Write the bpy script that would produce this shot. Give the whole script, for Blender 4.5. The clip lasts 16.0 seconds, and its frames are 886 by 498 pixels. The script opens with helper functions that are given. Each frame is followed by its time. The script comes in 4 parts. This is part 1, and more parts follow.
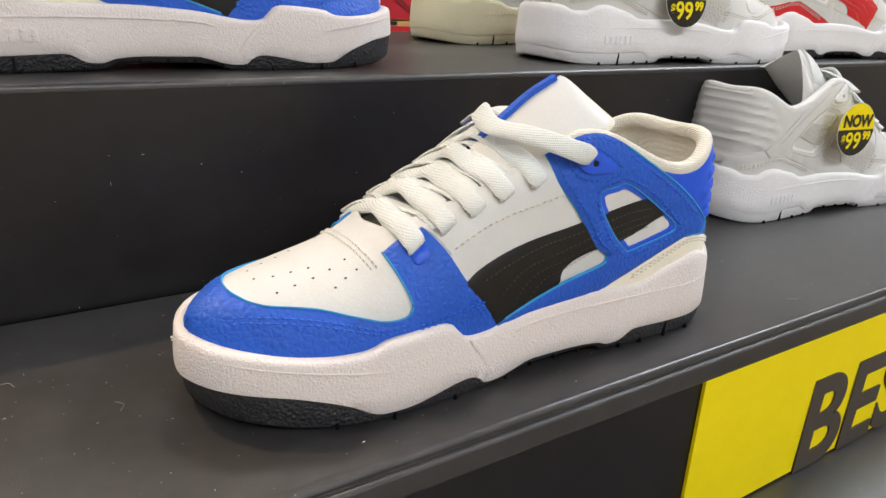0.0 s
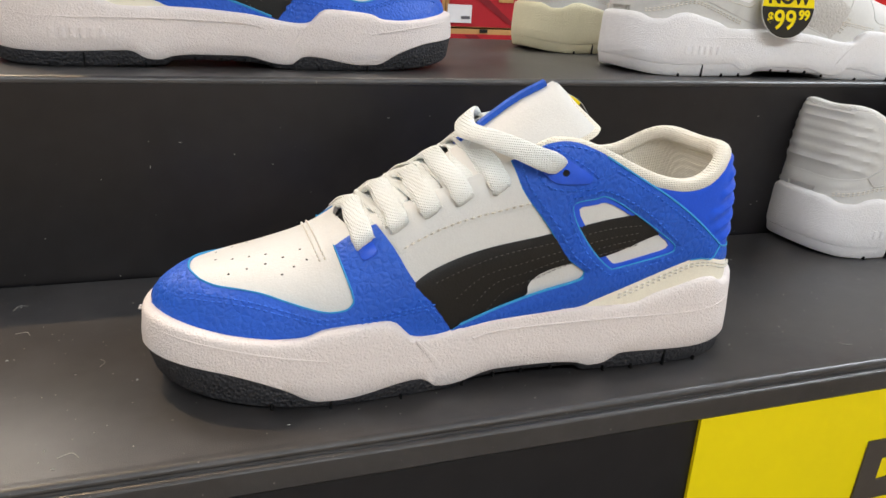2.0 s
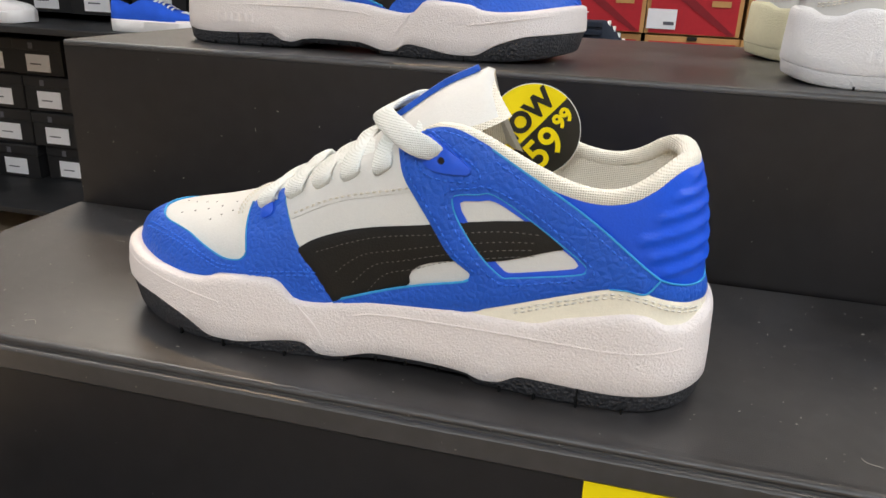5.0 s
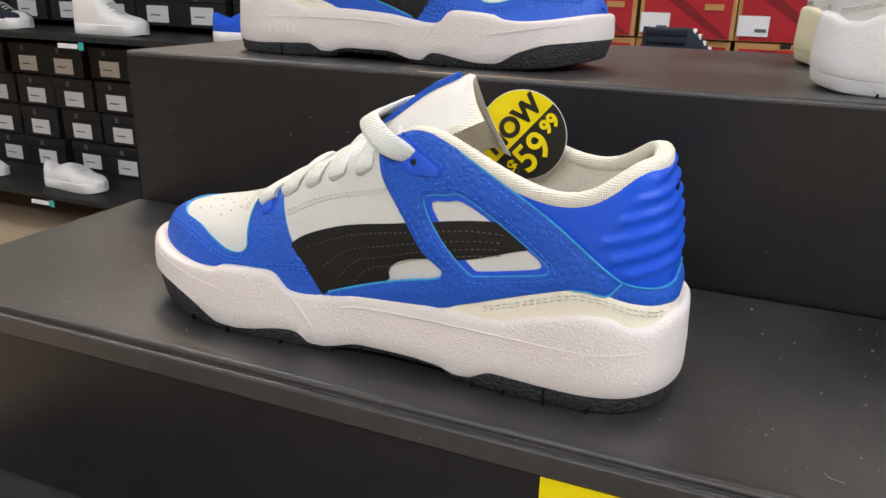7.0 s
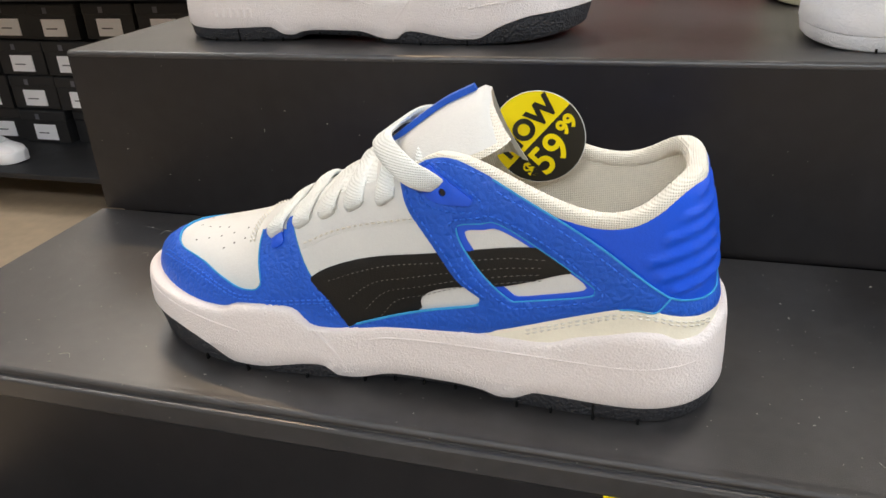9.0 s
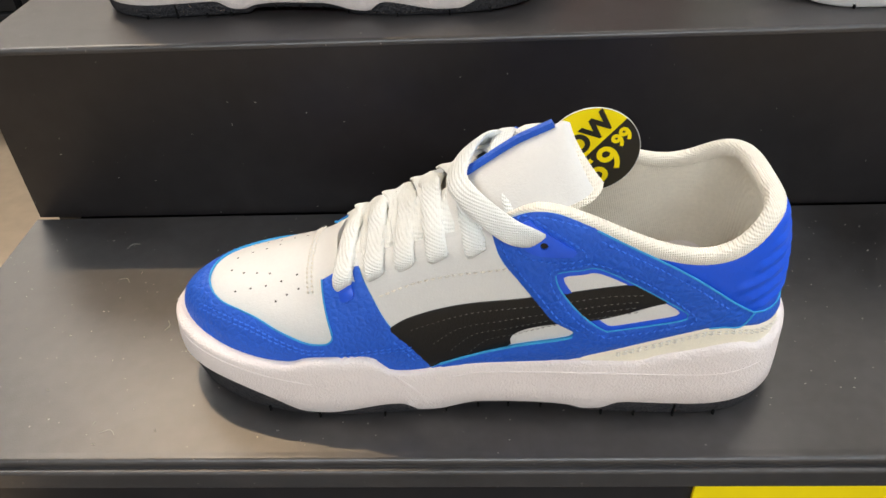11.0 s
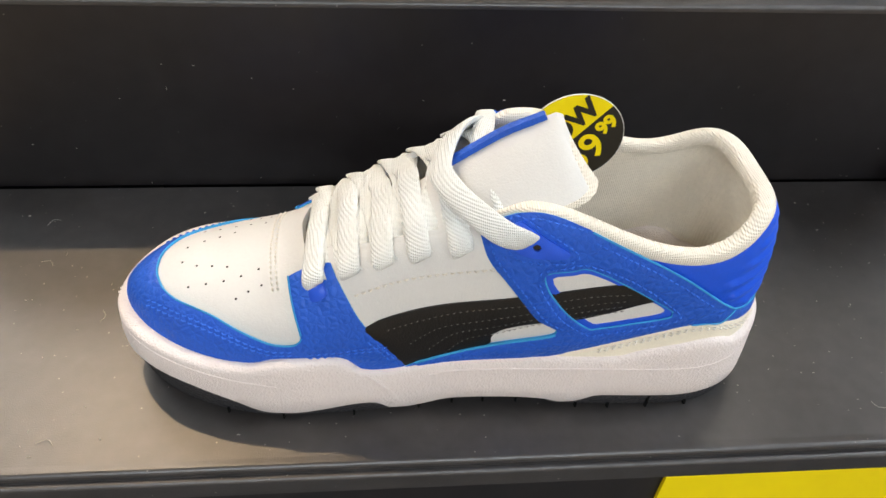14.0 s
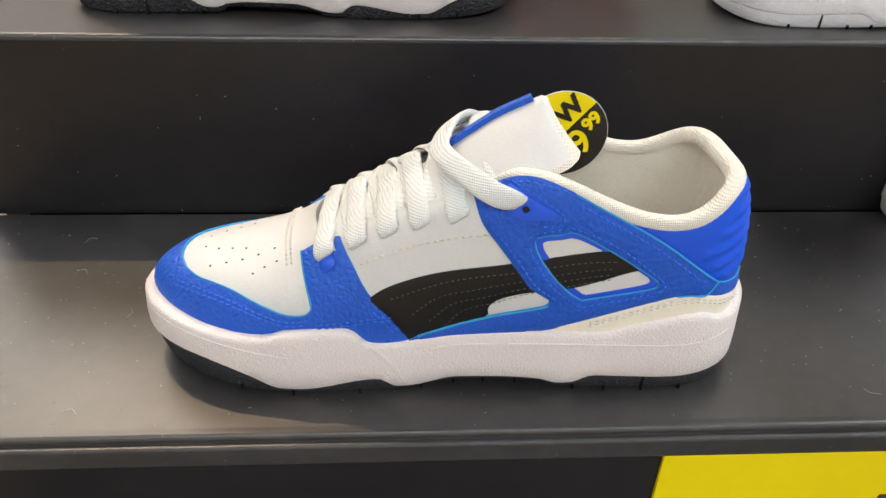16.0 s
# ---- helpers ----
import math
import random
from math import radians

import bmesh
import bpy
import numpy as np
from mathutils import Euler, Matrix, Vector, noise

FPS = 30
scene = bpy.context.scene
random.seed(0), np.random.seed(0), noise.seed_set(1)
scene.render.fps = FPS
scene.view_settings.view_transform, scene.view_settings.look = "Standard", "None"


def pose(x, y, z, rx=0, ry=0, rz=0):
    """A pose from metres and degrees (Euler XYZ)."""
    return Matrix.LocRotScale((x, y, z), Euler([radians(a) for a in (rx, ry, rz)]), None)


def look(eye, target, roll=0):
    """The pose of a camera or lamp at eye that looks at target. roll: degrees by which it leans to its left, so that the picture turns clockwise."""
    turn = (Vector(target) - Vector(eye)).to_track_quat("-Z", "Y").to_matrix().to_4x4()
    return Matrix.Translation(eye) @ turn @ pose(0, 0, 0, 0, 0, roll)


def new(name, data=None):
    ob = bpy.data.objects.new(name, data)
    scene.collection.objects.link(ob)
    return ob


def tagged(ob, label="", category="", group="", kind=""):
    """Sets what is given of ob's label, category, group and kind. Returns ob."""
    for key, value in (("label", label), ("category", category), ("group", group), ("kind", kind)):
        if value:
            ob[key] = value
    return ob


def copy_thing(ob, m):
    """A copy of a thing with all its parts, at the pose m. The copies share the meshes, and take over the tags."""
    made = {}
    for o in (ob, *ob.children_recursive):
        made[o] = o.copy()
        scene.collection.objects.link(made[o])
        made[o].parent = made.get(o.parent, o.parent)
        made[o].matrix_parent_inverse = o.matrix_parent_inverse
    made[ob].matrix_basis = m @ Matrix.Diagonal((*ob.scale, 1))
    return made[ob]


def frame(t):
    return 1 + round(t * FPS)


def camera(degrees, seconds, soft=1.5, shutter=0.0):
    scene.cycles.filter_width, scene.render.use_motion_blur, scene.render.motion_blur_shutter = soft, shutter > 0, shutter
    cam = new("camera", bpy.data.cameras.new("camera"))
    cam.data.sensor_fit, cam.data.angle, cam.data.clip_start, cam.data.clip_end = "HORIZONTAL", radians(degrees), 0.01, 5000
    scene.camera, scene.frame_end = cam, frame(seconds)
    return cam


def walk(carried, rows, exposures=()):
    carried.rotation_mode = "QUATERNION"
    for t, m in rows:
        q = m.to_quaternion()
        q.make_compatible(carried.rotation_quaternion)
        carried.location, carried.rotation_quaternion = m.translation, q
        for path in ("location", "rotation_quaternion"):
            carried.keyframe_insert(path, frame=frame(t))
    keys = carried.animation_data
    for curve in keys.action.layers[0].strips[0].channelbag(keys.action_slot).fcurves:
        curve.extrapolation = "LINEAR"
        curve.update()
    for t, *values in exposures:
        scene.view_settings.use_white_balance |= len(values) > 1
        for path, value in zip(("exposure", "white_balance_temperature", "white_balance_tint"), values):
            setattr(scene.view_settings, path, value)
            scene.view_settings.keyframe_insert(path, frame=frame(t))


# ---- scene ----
cam = camera(61.9, 16.0)
PATH = [
    (0, (0.029, 0.052, 0.855), (1.101, 1.597, 0.173), 3.1),
    (0.5, (0.034, 0.049, 0.855), (1.061, 1.627, 0.18), 2.9),
    (1, (0.046, 0.041, 0.855), (0.995, 1.667, 0.179), 3.1),
    (1.5, (0.075, 0.025, 0.855), (0.889, 1.724, 0.185), 2.9),
    (2, (0.118, 0.006, 0.856), (0.756, 1.776, 0.177), 3.0),
    (2.5, (0.167, -0.003, 0.853), (0.583, 1.827, 0.162), 2.7),
    (3, (0.211, -0.01, 0.852), (0.397, 1.853, 0.149), 2.5),
    (3.5, (0.249, -0.012, 0.849), (0.232, 1.861, 0.149), 2.5),
    (4, (0.288, -0.001, 0.854), (0.074, 1.845, 0.115), 2.0),
    (4.5, (0.322, 0.001, 0.853), (-0.028, 1.831, 0.127), 2.1),
    (5, (0.349, 0.0, 0.85), (-0.105, 1.822, 0.162), 2.5),
    (7.5, (0.407, 0.005, 0.854), (-0.311, 1.743, 0.175), 1.3),
    (8, (0.402, 0.008, 0.86), (-0.288, 1.738, 0.133), 0.2),
    (8.5, (0.386, 0.011, 0.871), (-0.246, 1.741, 0.091), -1.2),
    (9, (0.356, 0.019, 0.891), (-0.168, 1.738, 0.013), -2.7),
    (9.5, (0.319, 0.032, 0.912), (-0.085, 1.734, -0.059), -3.6),
    (9.7, (0.306, 0.033, 0.918), (-0.059, 1.73, -0.076), -3.9),
    (11.8, (0.225, 0.07, 0.977), (0.296, 1.558, -0.357), 0.4),
    (12, (0.221, 0.074, 0.977), (0.323, 1.553, -0.365), 1.3),
    (12.5, (0.219, 0.084, 0.976), (0.361, 1.538, -0.39), 2.5),
    (13, (0.216, 0.087, 0.971), (0.386, 1.526, -0.408), 3.5),
    (13.5, (0.214, 0.088, 0.97), (0.387, 1.522, -0.414), 3.8),
    (14, (0.216, 0.085, 0.969), (0.382, 1.541, -0.392), 3.5),
    (14.5, (0.218, 0.075, 0.965), (0.375, 1.577, -0.346), 3.2),
    (15, (0.22, 0.053, 0.958), (0.363, 1.617, -0.28), 2.7),
    (15.5, (0.215, 0.031, 0.944), (0.372, 1.667, -0.197), 2.7),
    (16, (0.224, 0.022, 0.935), (0.329, 1.689, -0.164), 1.6),
]
walk(cam, [(t, look(eye, target, roll)) for t, eye, target, roll in PATH])

# ---- world and light ----
world = bpy.data.worlds.new("store_air")
scene.world = world
world.use_nodes = True
world.node_tree.nodes["Background"].inputs[0].default_value = (0.9, 0.95, 1.0, 1)
world.node_tree.nodes["Background"].inputs[1].default_value = 0.05

SHELF, UPPER, RISER, LIP = 0.678, 0.798, 0.46, 0.262
CEIL = 3.0


def fill_lamp(x, y, sx, sy, watts, colour):
    data = bpy.data.lights.new("ceiling_panel_light", "AREA")
    data.shape, data.size, data.size_y, data.energy, data.color = "RECTANGLE", sx, sy, watts, colour
    ob = new("ceiling_panel_light", data)
    ob.matrix_world = pose(x, y, CEIL - 0.06)
    return ob


WARM, COOL = (1.0, 0.9, 0.78), (0.86, 0.96, 1.07)
# unseen ceiling panels, added and tuned to brighten the display and the boxes
LAMPS = [(1.0, 1.6, 0.5, 0.5, 8, WARM), (-0.6, -2.3, 1.4, 0.4, 44, COOL), (1.3, -2.5, 1.4, 0.4, 56, COOL),
         (-1.5, 1.2, 0.6, 0.6, 12, COOL), (-1.3, 2.9, 1.8, 1.4, 26, WARM), (2.8, 0.4, 0.6, 1.2, 82, COOL), (-3.0, -0.5, 0.6, 1.2, 12, COOL)]
for row in LAMPS:
    fill_lamp(*row)
# a track spotlight over the back of the display
SPOT = (-0.6, 1.5, CEIL - 0.12)
data = bpy.data.lights.new("track_spot_light", "SPOT")
data.energy, data.color, data.spot_size, data.spot_blend, data.shadow_soft_size = 115, (1.0, 0.7, 0.4), radians(29), 0.75, 0.03
new("track_spot_light", data).matrix_world = look(SPOT, (-0.2, 0.28, 0.68))


# ---- materials ----
def rgb(r, g, b):
    return tuple((c / 255 / 12.92 if c < 11 else ((c / 255 + 0.055) / 1.055) ** 2.4) for c in (r, g, b)) + (1,)


def material(name, colour, rough=0.5, spec=0.5, metal=0.0, mottle=0.08, mscale=60.0, bumps=(), rough_var=0.08, coat=0.0, specks=None, sheen=0.0, island=0.0):
    """A surface with colour mottling at two scales, uneven gloss and relief. bumps: (kind, scale, strength, distance)."""
    mat = bpy.data.materials.new(name)
    mat.use_nodes = True
    nt = mat.node_tree
    b = nt.nodes["Principled BSDF"]
    b.inputs["Roughness"].default_value, b.inputs["Metallic"].default_value = rough, metal
    b.inputs["Specular IOR Level"].default_value = spec
    b.inputs["Coat Weight"].default_value = coat
    b.inputs["Sheen Weight"].default_value = sheen
    co = nt.nodes.new("ShaderNodeTexCoord")
    n1, n2 = nt.nodes.new("ShaderNodeTexNoise"), nt.nodes.new("ShaderNodeTexNoise")
    n1.inputs["Scale"].default_value, n1.inputs["Detail"].default_value = mscale, 4
    n2.inputs["Scale"].default_value, n2.inputs["Detail"].default_value = mscale * 9, 5
    add = nt.nodes.new("ShaderNodeMath")
    add.operation = "ADD"
    for n in (n1, n2):
        nt.links.new(co.outputs["Object"], n.inputs["Vector"])
    nt.links.new(n1.outputs["Fac"], add.inputs[0])
    nt.links.new(n2.outputs["Fac"], add.inputs[1])
    val = nt.nodes.new("ShaderNodeMapRange")
    val.inputs["From Min"].default_value, val.inputs["From Max"].default_value = 0.6, 1.4
    val.inputs["To Min"].default_value, val.inputs["To Max"].default_value = 1 - mottle, 1 + mottle
    nt.links.new(add.outputs[0], val.inputs["Value"])
    hsv = nt.nodes.new("ShaderNodeHueSaturation")
    hsv.inputs["Color"].default_value = colour
    nt.links.new(val.outputs[0], hsv.inputs["Value"])
    out = hsv.outputs["Color"]
    if specks:
        sc, size, tint = specks
        vo = nt.nodes.new("ShaderNodeTexVoronoi")
        vo.inputs["Scale"].default_value = sc
        nt.links.new(co.outputs["Object"], vo.inputs["Vector"])
        lt = nt.nodes.new("ShaderNodeMath")
        lt.operation = "LESS_THAN"
        mul = nt.nodes.new("ShaderNodeMath")
        mul.operation = "MULTIPLY"
        sep = nt.nodes.new("ShaderNodeSeparateColor")
        nt.links.new(vo.outputs["Color"], sep.inputs[0])
        mul.inputs[1].default_value = size
        nt.links.new(sep.outputs[0], mul.inputs[0])
        nt.links.new(vo.outputs["Distance"], lt.inputs[0])
        nt.links.new(mul.outputs[0], lt.inputs[1])
        mx = nt.nodes.new("ShaderNodeMixRGB")
        mx.inputs[2].default_value = tint
        nt.links.new(lt.outputs[0], mx.inputs[0])
        nt.links.new(out, mx.inputs[1])
        out = mx.outputs[0]
    nt.links.new(out, b.inputs["Base Color"])
    if rough_var:
        rr = nt.nodes.new("ShaderNodeMapRange")
        rr.inputs["To Min"].default_value, rr.inputs["To Max"].default_value = max(rough - rough_var, 0.02), min(rough + rough_var, 1)
        nt.links.new(n1.outputs["Fac"], rr.inputs["Value"])
        nt.links.new(rr.outputs[0], b.inputs["Roughness"])
    last = None
    for kind, scale, strength, dist in bumps:
        if kind == "noise":
            tx = nt.nodes.new("ShaderNodeTexNoise")
            tx.inputs["Detail"].default_value = 3
            o = tx.outputs["Fac"]
        elif kind in ("warp", "weft"):
            tx = nt.nodes.new("ShaderNodeTexWave")
            tx.wave_type, tx.bands_direction = "BANDS", "X" if kind == "warp" else "Z"
            o = tx.outputs["Fac"]
        elif kind == "wave":
            tx = nt.nodes.new("ShaderNodeTexWave")
            tx.wave_type, tx.bands_direction = "BANDS", "DIAGONAL"
            tx.inputs["Distortion"].default_value = 0.6
            o = tx.outputs["Fac"]
        else:
            tx = nt.nodes.new("ShaderNodeTexVoronoi")
            tx.feature = "DISTANCE_TO_EDGE" if kind == "cells" else "F1"
            o = tx.outputs["Distance"]
        tx.inputs["Scale"].default_value = scale
        nt.links.new(co.outputs["Object"], tx.inputs["Vector"])
        bp = nt.nodes.new("ShaderNodeBump")
        bp.inputs["Strength"].default_value, bp.inputs["Distance"].default_value = strength, dist
        nt.links.new(o, bp.inputs["Height"])
        if last:
            nt.links.new(last.outputs[0], bp.inputs["Normal"])
        last = bp
    if last:
        nt.links.new(last.outputs[0], b.inputs["Normal"])
    return mat


LEATHER = (("cells", 300, 0.9, 0.0009), ("noise", 700, 0.5, 0.0007), ("noise", 70, 0.4, 0.0016))
FINE = (("noise", 1100, 0.35, 0.0004), ("noise", 50, 0.35, 0.0012))
GRAIN = (("noise", 900, 0.8, 0.0008), ("f1", 1000, 0.4, 0.0004))
MESH = (("warp", 330, 0.5, 0.0005), ("weft", 330, 0.5, 0.0005))
WEAVE = (("warp", 420, 0.5, 0.0005), ("weft", 360, 0.5, 0.0005), ("noise", 500, 0.5, 0.0006), ("noise", 120, 0.3, 0.001))
M = {
    "blue_leather": material("blue_leather", rgb(30, 88, 196), 0.48, 0.4, bumps=LEATHER, mottle=0.1),
    "blue_smooth": material("blue_smooth", rgb(14, 82, 216), 0.42, 0.45, bumps=FINE, mottle=0.05),
    "blue_tpu": material("blue_tpu", rgb(26, 84, 212), 0.4, 0.5, mottle=0.05, bumps=(("noise", 900, 0.1, 0.0002),)),
    "cut_edge": material("cut_edge", rgb(58, 150, 205), 0.7, 0.3, mottle=0.2, mscale=200),
    "black_leather": material("black_leather", rgb(15, 14, 14), 0.45, 0.4, bumps=FINE, mottle=0.15),
    "white_leather": material("white_leather", rgb(212, 211, 207), 0.5, 0.4, bumps=FINE, mottle=0.03),
    "white_grain": material("white_grain", rgb(240, 240, 240), 0.5, 0.4, bumps=LEATHER, mottle=0.03),
    "cream_leather": material("cream_leather", rgb(240, 233, 214), 0.5, 0.4, bumps=FINE, mottle=0.04),
    "midsole": material("midsole_rubber", rgb(228, 219, 215), 0.55, 0.35, bumps=GRAIN, mottle=0.03, mscale=30),
    "white_rubber": material("white_rubber", rgb(240, 238, 238), 0.5, 0.4, bumps=GRAIN, mottle=0.03, mscale=30),
    "outsole": material("outsole_rubber", rgb(54, 54, 57), 0.65, 0.35, bumps=(("f1", 600, 0.9, 0.0012),), mottle=0.25),
    # near-black that stands for shade in the tread grooves and the tab hole
    "groove": material("tread_groove", rgb(12, 12, 12), 0.8, 0.2),
    "mesh": material("knit_mesh", rgb(234, 227, 212), 0.85, 0.2, bumps=MESH, mottle=0.06, sheen=0.2),
    "white_mesh": material("white_knit_mesh", rgb(236, 234, 230), 0.85, 0.2, bumps=MESH, mottle=0.04),
    "lace": material("woven_lace", rgb(226, 228, 224), 0.9, 0.15, bumps=WEAVE, mottle=0.05, mscale=120),
    "thread_blue": material("blue_thread", rgb(54, 108, 212), 0.7, 0.3),
    "thread_white": material("white_thread", rgb(222, 216, 204), 0.8, 0.3),
    "thread_grey": material("grey_thread", rgb(92, 92, 90), 0.8, 0.3),
    # dark colour that stands for the shade inside small holes
    "dark": material("hole_shade", rgb(48, 44, 40), 0.9, 0.1),
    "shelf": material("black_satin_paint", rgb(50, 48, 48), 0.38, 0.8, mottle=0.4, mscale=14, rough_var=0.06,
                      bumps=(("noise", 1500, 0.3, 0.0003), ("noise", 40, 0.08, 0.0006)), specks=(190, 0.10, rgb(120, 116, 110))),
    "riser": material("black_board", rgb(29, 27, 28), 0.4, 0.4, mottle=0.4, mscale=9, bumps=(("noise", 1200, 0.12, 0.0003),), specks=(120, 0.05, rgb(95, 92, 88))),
    "yellow": material("yellow_card", rgb(250, 226, 0), 0.6, 0.3, mottle=0.03, mscale=8),
    "charcoal": material("charcoal_ink", rgb(78, 70, 62), 0.6, 0.3, mottle=0.05),
    "tag_black": material("tag_black", rgb(34, 33, 28), 0.35, 0.5, mottle=0.05),
    "tag_edge": material("tag_edge", rgb(220, 220, 214), 0.5, 0.4),
    "dust": material("dust", rgb(160, 157, 150), 0.9, 0.2),
    "gum": material("gum_rubber", rgb(150, 100, 58), 0.55, 0.4, bumps=GRAIN),
    "cream_rubber": material("cream_rubber", rgb(232, 224, 190), 0.55, 0.35, bumps=GRAIN, mottle=0.04),
    "red_leather": material("red_leather", rgb(205, 30, 34), 0.5, 0.4, bumps=FINE),
    "grey_suede": material("grey_suede", rgb(196, 192, 186), 0.8, 0.2, bumps=LEATHER),
    "box_black": material("black_carton", rgb(30, 30, 32), 0.6, 0.4, mottle=0.2, mscale=12),
    "box_red": material("red_carton", rgb(176, 28, 40), 0.55, 0.4, mottle=0.08, mscale=12),
    "box_dark_red": material("dark_red_print", rgb(128, 18, 30), 0.55, 0.4, mottle=0.08, mscale=12),
    "kraft": material("kraft_carton", rgb(190, 146, 92), 0.7, 0.3, mottle=0.08, mscale=20),
    "label": material("paper_label", rgb(232, 232, 236), 0.7, 0.3, mottle=0.04),
    "label_ink": material("label_ink", rgb(96, 96, 104), 0.7, 0.3),
    "teal": material("teal_print", rgb(60, 170, 170), 0.6, 0.3),
    "canvas_white": material("white_canvas", rgb(234, 230, 230), 0.85, 0.2, bumps=(("f1", 500, 0.4, 0.0006),), mottle=0.05),
    "canvas_dark": material("dark_canvas", rgb(40, 46, 58), 0.85, 0.2, bumps=(("f1", 500, 0.4, 0.0006),), mottle=0.1),
    "canvas_blue": material("blue_canvas", rgb(40, 90, 210), 0.8, 0.2, bumps=(("f1", 500, 0.4, 0.0006),), mottle=0.1),
    # room surfaces, toned pale and warm to bounce light onto the display
    "floor": material("warm_bounce_floor", rgb(190, 168, 140), 0.4, 0.5, mottle=0.15, mscale=3),
    "wall": material("pale_bounce_wall", rgb(196, 188, 178), 0.8, 0.2, mottle=0.05, mscale=3),
    "ceiling": material("ceiling_board", rgb(205, 202, 196), 0.9, 0.2, mottle=0.05, mscale=4),
    "lamp_frame": material("lamp_frame", rgb(235, 235, 235), 0.4, 0.5),
    "steel": material("brushed_steel", rgb(150, 150, 155), 0.35, 0.5, metal=0.9, mottle=0.2, mscale=90),
}
# glowing face of the added ceiling panels
glow = bpy.data.materials.new("lit_diffuser")
glow.use_nodes = True
glow.node_tree.nodes["Principled BSDF"].inputs["Emission Color"].default_value = (1.0, 0.95, 0.88, 1)
glow.node_tree.nodes["Principled BSDF"].inputs["Emission Strength"].default_value = 6.0
M["glow"] = glow


# ---- mesh helpers ----
def mesh_ob(name, verts, faces, mat, parent=None, smooth=True, mats=None, index=None):
    me = bpy.data.meshes.new(name)
    me.from_pydata([tuple(map(float, v)) for v in verts], [], [tuple(map(int, f)) for f in faces])
    for m in (mats or [mat]):
        me.materials.append(m)
    if index is not None:
        me.polygons.foreach_set("material_index", np.asarray(index, np.int32))
    me.polygons.foreach_set("use_smooth", np.full(len(me.polygons), smooth))
    if smooth:
        me.set_sharp_from_angle(angle=radians(48))
    me.update()
    ob = new(name, me)
    if parent:
        ob.parent = parent
    return ob


def part(name, bm, mat, parent, label="", smooth=False):
    me = bpy.data.meshes.new(name)
    bm.to_mesh(me)
    bm.free()
    me.materials.append(mat)
    me.polygons.foreach_set("use_smooth", np.full(len(me.polygons), smooth))
    ob = new(name, me)
    ob.parent = parent
    if label:
        ob["label"] = label
    return ob


def box_bm(x0, x1, y0, y1, z0, z1, bevel=0.0, seg=2):
    bm = bmesh.new()
    bmesh.ops.create_cube(bm, size=1, matrix=Matrix.Translation(((x0 + x1) / 2, (y0 + y1) / 2, (z0 + z1) / 2)) @ Matrix.Diagonal((x1 - x0, y1 - y0, z1 - z0, 1)))
    if bevel:
        bmesh.ops.bevel(bm, geom=bm.edges[:], offset=bevel, segments=seg, affect="EDGES", profile=0.5)
    return bm


def thing(name, m, label, category, group="", kind=""):
    ob = new(name)
    ob.matrix_basis = m
    return tagged(ob, label, category, group, kind)


def box(name, dims, mat, label="", category="", kind="", bevel=0.0, parent=None):
    bm = box_bm(*dims, bevel=bevel)
    ob = part(name, bm, mat, parent, smooth=False)
    return tagged(ob, label, category, "", kind)


def text_mesh(words, size, depth, mat, name, parent, m, shear=0.0, bold=0.0, align="CENTER"):
    cu = bpy.data.curves.new(name, "FONT")
    cu.body, cu.size, cu.extrude, cu.align_x, cu.shear, cu.offset = words, size, depth, align, shear, bold
    tmp = new(name, cu)
    dg = bpy.context.evaluated_depsgraph_get()
    me = bpy.data.meshes.new_from_object(tmp.evaluated_get(dg))
    bpy.data.objects.remove(tmp)
    me.materials.clear()
    me.materials.append(mat)
    ob = new(name, me)
    ob.parent = parent
    ob.matrix_basis = m
    return ob


def dense(pts, closed=False, n=8):
    """A smooth line through the knots (Catmull-Rom)."""
    p = np.asarray(pts, float)
    q = np.vstack([p[-1:], p, p[:2]]) if closed else np.vstack([2 * p[:1] - p[1:2], p, 2 * p[-1:] - p[-2:-1]])
    out = []
    for i in range(1, len(q) - 2):
        a, b, c, d = q[i - 1:i + 3]
        for t in np.linspace(0, 1, n, endpoint=False):
            out.append(0.5 * (2 * b + (c - a) * t + (2 * a - 5 * b + 4 * c - d) * t * t + (3 * b - a - 3 * c + d) * t ** 3))
    if not closed:
        out.append(q[-2])
    return np.array(out)


def tube(name, path, rx, ry, mat, parent, up=(0, 0, 1), sides=10, taper=None, cap=True):
    """A rounded band along a path: rx across, ry along the given up direction(s)."""
    p = np.asarray(path, float)
    t = np.gradient(p, axis=0)
    t /= np.linalg.norm(t, axis=1)[:, None] + 1e-12
    ups = np.broadcast_to(np.asarray(up, float), p.shape)
    s = np.cross(t, ups)
    s /= np.linalg.norm(s, axis=1)[:, None] + 1e-12
    n = np.cross(s, t)
    k = np.ones(len(p)) if taper is None else np.asarray(taper)
    a = np.linspace(0, 2 * np.pi, sides, endpoint=False)
    ca, sa = np.sign(np.cos(a)) * np.abs(np.cos(a)) ** 0.7, np.sign(np.sin(a)) * np.abs(np.sin(a)) ** 0.7
    v = (p[:, None] + (rx * k)[:, None, None] * ca[None, :, None] * s[:, None] + (ry * k)[:, None, None] * sa[None, :, None] * n[:, None]).reshape(-1, 3)
    f = [(i * sides + j, i * sides + (j + 1) % sides, (i + 1) * sides + (j + 1) % sides, (i + 1) * sides + j) for i in range(len(p) - 1) for j in range(sides)]
    if cap:
        f += [tuple(range(sides - 1, -1, -1)), tuple((len(p) - 1) * sides + j for j in range(sides))]
    return mesh_ob(name, v, f, mat, parent)


